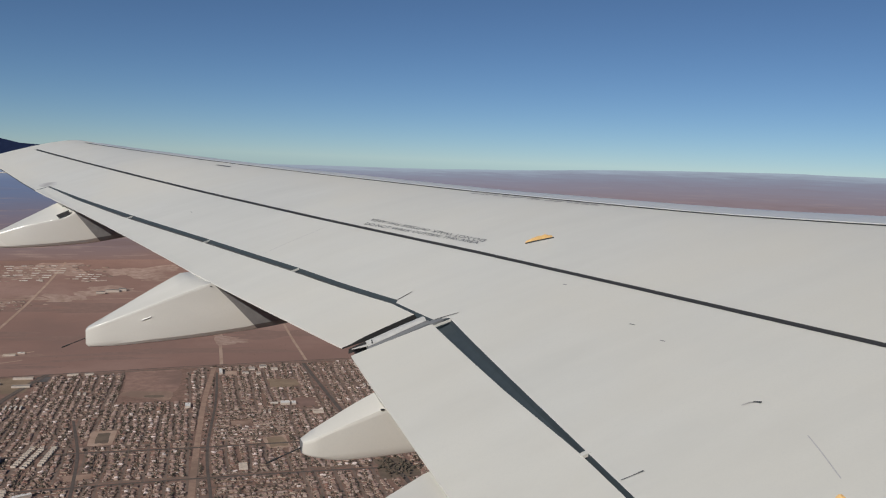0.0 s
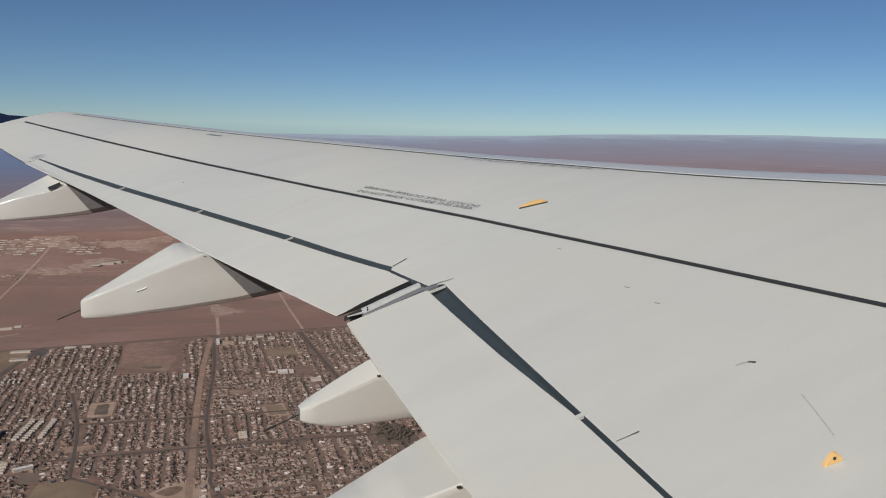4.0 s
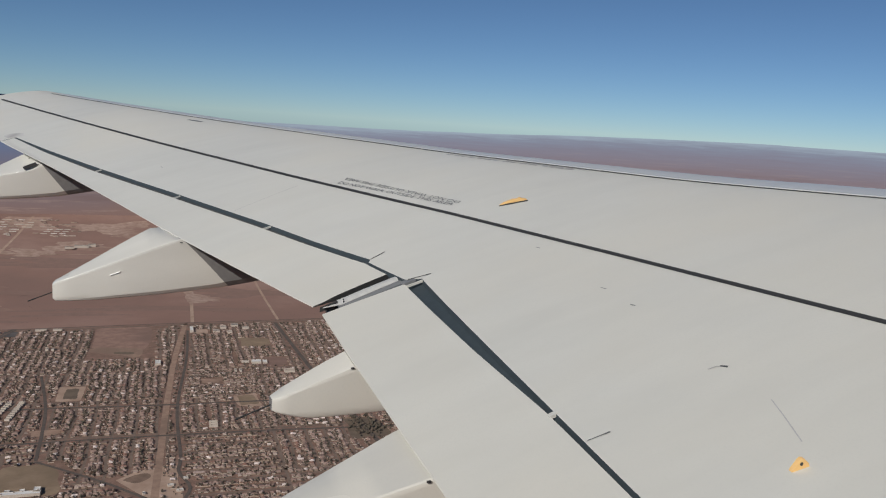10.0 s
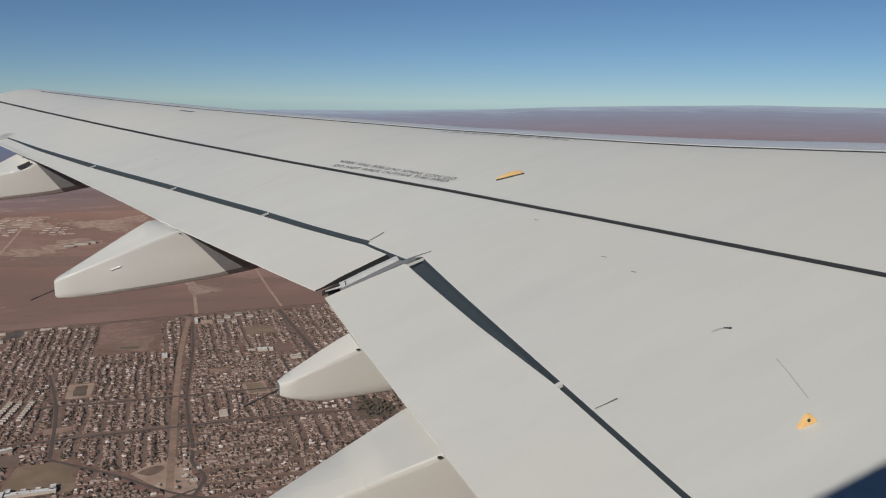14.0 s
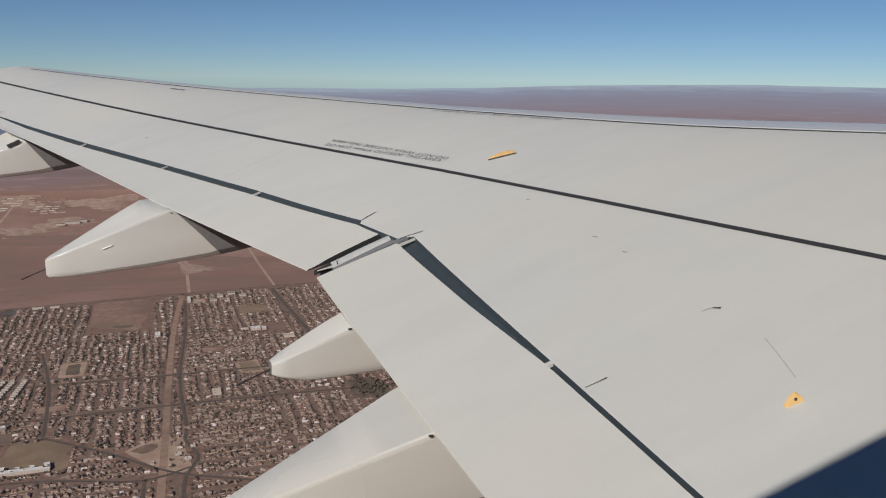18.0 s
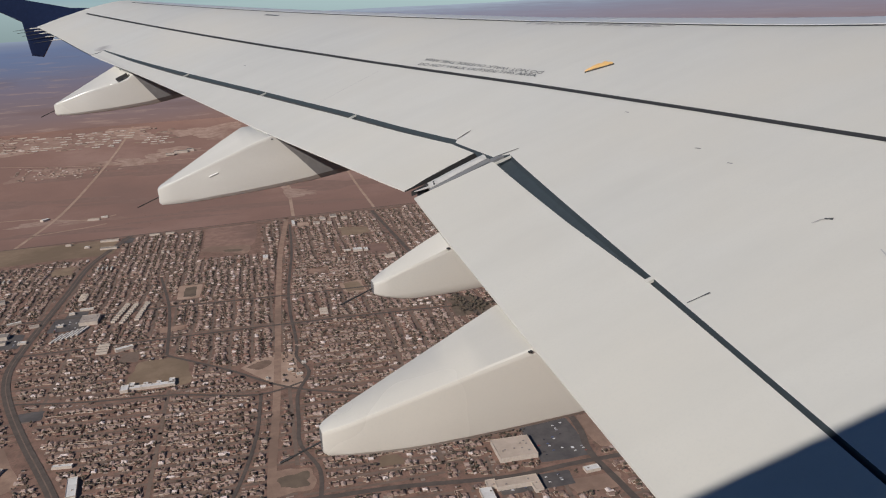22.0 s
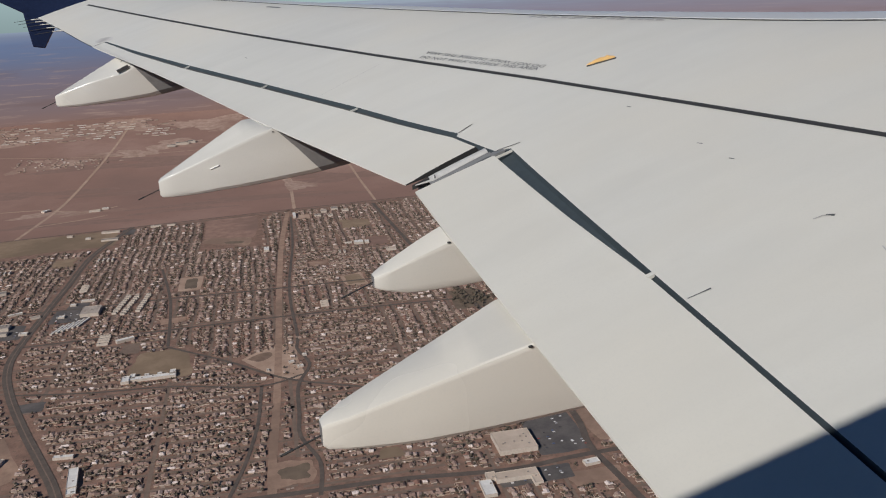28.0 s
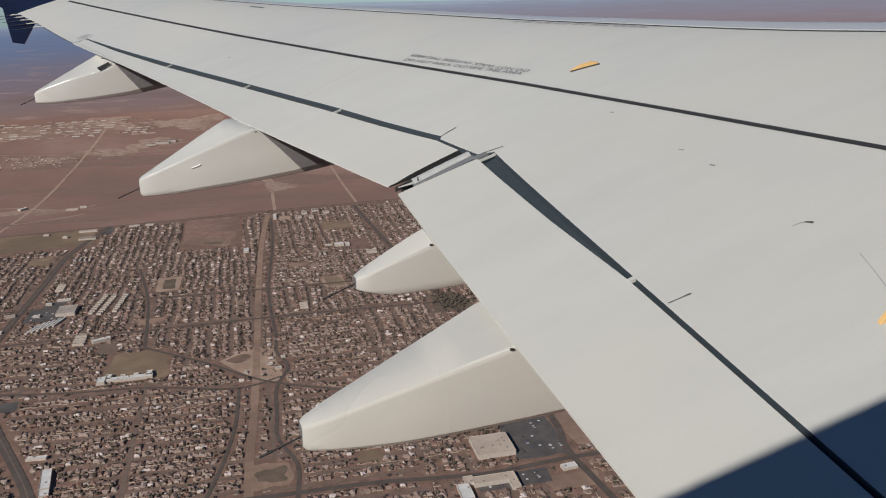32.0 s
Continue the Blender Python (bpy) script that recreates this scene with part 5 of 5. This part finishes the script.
def joined_houses():
    vs, fs, mi = [], [], []
    for h in HOUSES:
        if id(h) in near_set:
            continue
        wall, wf, roof, rf, turn = house_mesh(h)
        o = len(vs)
        vs += place(wall, h[0], h[1], turn)
        fs += [tuple(o + i for i in q) for q in wf]
        mi += [0] * len(wf)
        o = len(vs)
        vs += place(roof, h[0], h[1], turn)
        fs += [tuple(o + i for i in q) for q in rf]
        mi += [1] * len(rf)
    tagged(new("houses", mesh_of("houses", vs, fs, [WALLS, ROOFS], mi)), "thousands of low houses with tan, grey and white roofs", "houses", kind="stuff")


joined_houses()

ICO_V = []
bmi = bmesh.new()
bmesh.ops.create_icosphere(bmi, subdivisions=1, radius=1.0)
ICO_V = [tuple(v.co) for v in bmi.verts]
ICO_F = [tuple(v.index for v in f.verts) for f in bmi.faces]
bmi.free()


def tree_kind(seed):
    """A yard tree of unit radius: tapered trunk with limbs, crown of uneven clumps."""
    rnd = random.Random(seed)
    root = tagged(new("tree"), "small dusty dark-green yard tree", "tree", "yard trees")
    rings = [[(r * math.cos(q) + 0.05 * z, r * math.sin(q), z) for q in np.linspace(0, 2 * math.pi, 7)[:-1]] for z, r in ((0.0, 0.12), (0.5, 0.08), (1.0, 0.05))]
    v, f = loft(rings)
    for k in range(3):
        a = rnd.uniform(0, 6.28)
        o = len(v)
        v2, f2 = loft([[(0.03 + d * 0.5 * math.cos(a) + 0.03 * math.cos(q), d * 0.5 * math.sin(a) + 0.03 * math.sin(q), 0.55 + 0.5 * d) for q in (0.0, 2.1, 4.2)] for d in (0.0, 1.0)])
        v += v2
        f += [tuple(o + i for i in q) for q in f2]
    part("trunk", mesh_of("trunk", v, f, BARK), root)
    v, f = [], []
    for k in range(7):
        cx, cy, cz, sc = rnd.uniform(-0.5, 0.5), rnd.uniform(-0.5, 0.5), rnd.uniform(0.8, 1.45), rnd.uniform(0.32, 0.55)
        o = len(v)
        v += [(cx + a * sc * rnd.uniform(0.6, 1.3), cy + b * sc * rnd.uniform(0.6, 1.3), cz + c * sc * rnd.uniform(0.6, 1.2)) for a, b, c in ICO_V]
        f += [tuple(o + i for i in q) for q in ICO_F]
    part("crown", mesh_of("crown", v, f, LEAVES), root)
    return root


TREES.sort(key=lambda t: (t[0] - 200) ** 2 + (t[1] - 1080) ** 2)
SINGLE = [t for t in TREES if t[2] > 1.5][:240]
kinds = [tree_kind(40 + k) for k in range(4)]
rnd = random.Random(8)
for k, (x, y, r) in enumerate(SINGLE):
    m = pose(x, y, 0, 0, 0, rnd.uniform(0, 360)) @ Matrix.Diagonal((r * 0.9, r * 0.9, r * rnd.uniform(0.9, 1.2), 1))
    if k >= 4:
        copy_thing(kinds[k % 4], m)
for root, (x, y, r) in zip(kinds, SINGLE):
    root.matrix_basis = pose(x, y, 0) @ Matrix.Diagonal((r * 0.9, r * 0.9, r, 1))
single_set = set(id(t) for t in SINGLE)
TREES = [t for t in TREES if id(t) not in single_set]


def joined_trees():
    rnd = random.Random(3)
    vs, fs = [], []
    for x, y, r in TREES:
        for k in range(3 if r > 2.0 else 2 if r > 1.3 else 1):
            o = len(vs)
            cx, cy, cz = x + rnd.uniform(-0.5, 0.5) * r, y + rnd.uniform(-0.5, 0.5) * r, r * rnd.uniform(0.9, 1.4)
            s = r * rnd.uniform(0.55, 0.85)
            vs += [(cx + a * s * rnd.uniform(0.7, 1.25), cy + b * s * rnd.uniform(0.7, 1.25), max(0.0, cz + c * s * rnd.uniform(0.7, 1.2))) for a, b, c in ICO_V]
            fs += [tuple(o + i for i in q) for q in ICO_F]
    tagged(new("trees", mesh_of("trees", vs, fs, LEAVES)), "many small dusty dark-green yard trees", "trees", kind="stuff")


joined_trees()


def joined_streets():
    lines = []
    for p, q, w in STREETS:
        n = max(2, int(math.hypot(q[0] - p[0], q[1] - p[1]) / 60))
        P = [Vector(from_grid(p[0] + (q[0] - p[0]) * k / n, p[1] + (q[1] - p[1]) * k / n)) for k in range(n + 1)]
        run = []
        for v in P:
            if free(v.x, v.y, -6) and -0.54 * v.y - 180 < v.x < 0.66 * v.y + 300:
                run.append(v)
            else:
                if len(run) > 1:
                    lines.append((run, w))
                run = []
        if len(run) > 1:
            lines.append((run, w))
    v, f = strip_mesh(lines, 0.15)
    tagged(new("streets", mesh_of("streets", v, f, STREET)), "dusty grey-brown residential streets", "streets", kind="structure")


joined_streets()


def joined_lot_walls():
    vs, fs = [], []
    for (x0, y0), (x1, y1) in WALLED:
        d = Vector((x1 - x0, y1 - y0))
        if d.length < 2:
            continue
        n = Vector((-d.y, d.x)).normalized() * 0.14
        o = len(vs)
        for z in (0.0, 1.7):
            vs += [(x0 - n.x, y0 - n.y, z), (x1 - n.x, y1 - n.y, z), (x1 + n.x, y1 + n.y, z), (x0 + n.x, y0 + n.y, z)]
        fs += [(o, o + 1, o + 5, o + 4), (o + 1, o + 2, o + 6, o + 5), (o + 2, o + 3, o + 7, o + 6), (o + 3, o, o + 4, o + 7), (o + 4, o + 5, o + 6, o + 7)]
    tagged(new("lot_walls", mesh_of("lot_walls", vs, fs, WALLS)), "thin block walls and fences between yards", "walls", kind="stuff")


joined_lot_walls()


def joined_drives():
    vs, fs = [], []
    for (x, y), hw, hd, turn, r in DRIVES:
        o = len(vs)
        vs += place([(-hw, -hd, 0.1), (hw, -hd, 0.1), (hw, hd, 0.1), (-hw, hd, 0.1)], x, y, turn)
        fs.append((o, o + 1, o + 2, o + 3))
    tagged(new("driveways", mesh_of("driveways", vs, fs, PAVING)), "pale concrete and gravel driveways", "driveways", kind="structure")


joined_drives()


def parked_cars():
    rnd = random.Random(9)
    vs, fs = [], []
    for a, b, ha, hb in ((555, 1150, 40, 60), (470, 1040, 50, 14), (-318, 2090, 36, 36), (-472, 2030, 48, 38)):
        for k in range(22):
            x, y = a + rnd.choice((-1, -0.5, 0, 0.5, 1)) * ha * 0.85, b + rnd.uniform(-1, 1) * hb * 0.9
            o = len(vs)
            box = []
            for z, l, w in ((0.4, 2.2, 0.9), (0.95, 2.2, 0.9), (1.0, 1.4, 0.85), (1.5, 0.9, 0.75)):
                box += [(-l, -w, z), (l, -w, z), (l, w, z), (-l, w, z)]
            vs += place(box, x, y, TURN + rnd.choice((0, 0.02)))
            for i in range(3):
                for j in range(4):
                    fs.append((o + i * 4 + j, o + i * 4 + (j + 1) % 4, o + i * 4 + 4 + (j + 1) % 4, o + i * 4 + 4 + j))
            fs.append((o + 12, o + 13, o + 14, o + 15))
    tagged(new("parked_cars", mesh_of("parked_cars", vs, fs, CAR_PAINT)), "small parked cars on the lots", "cars", kind="stuff")


parked_cars()
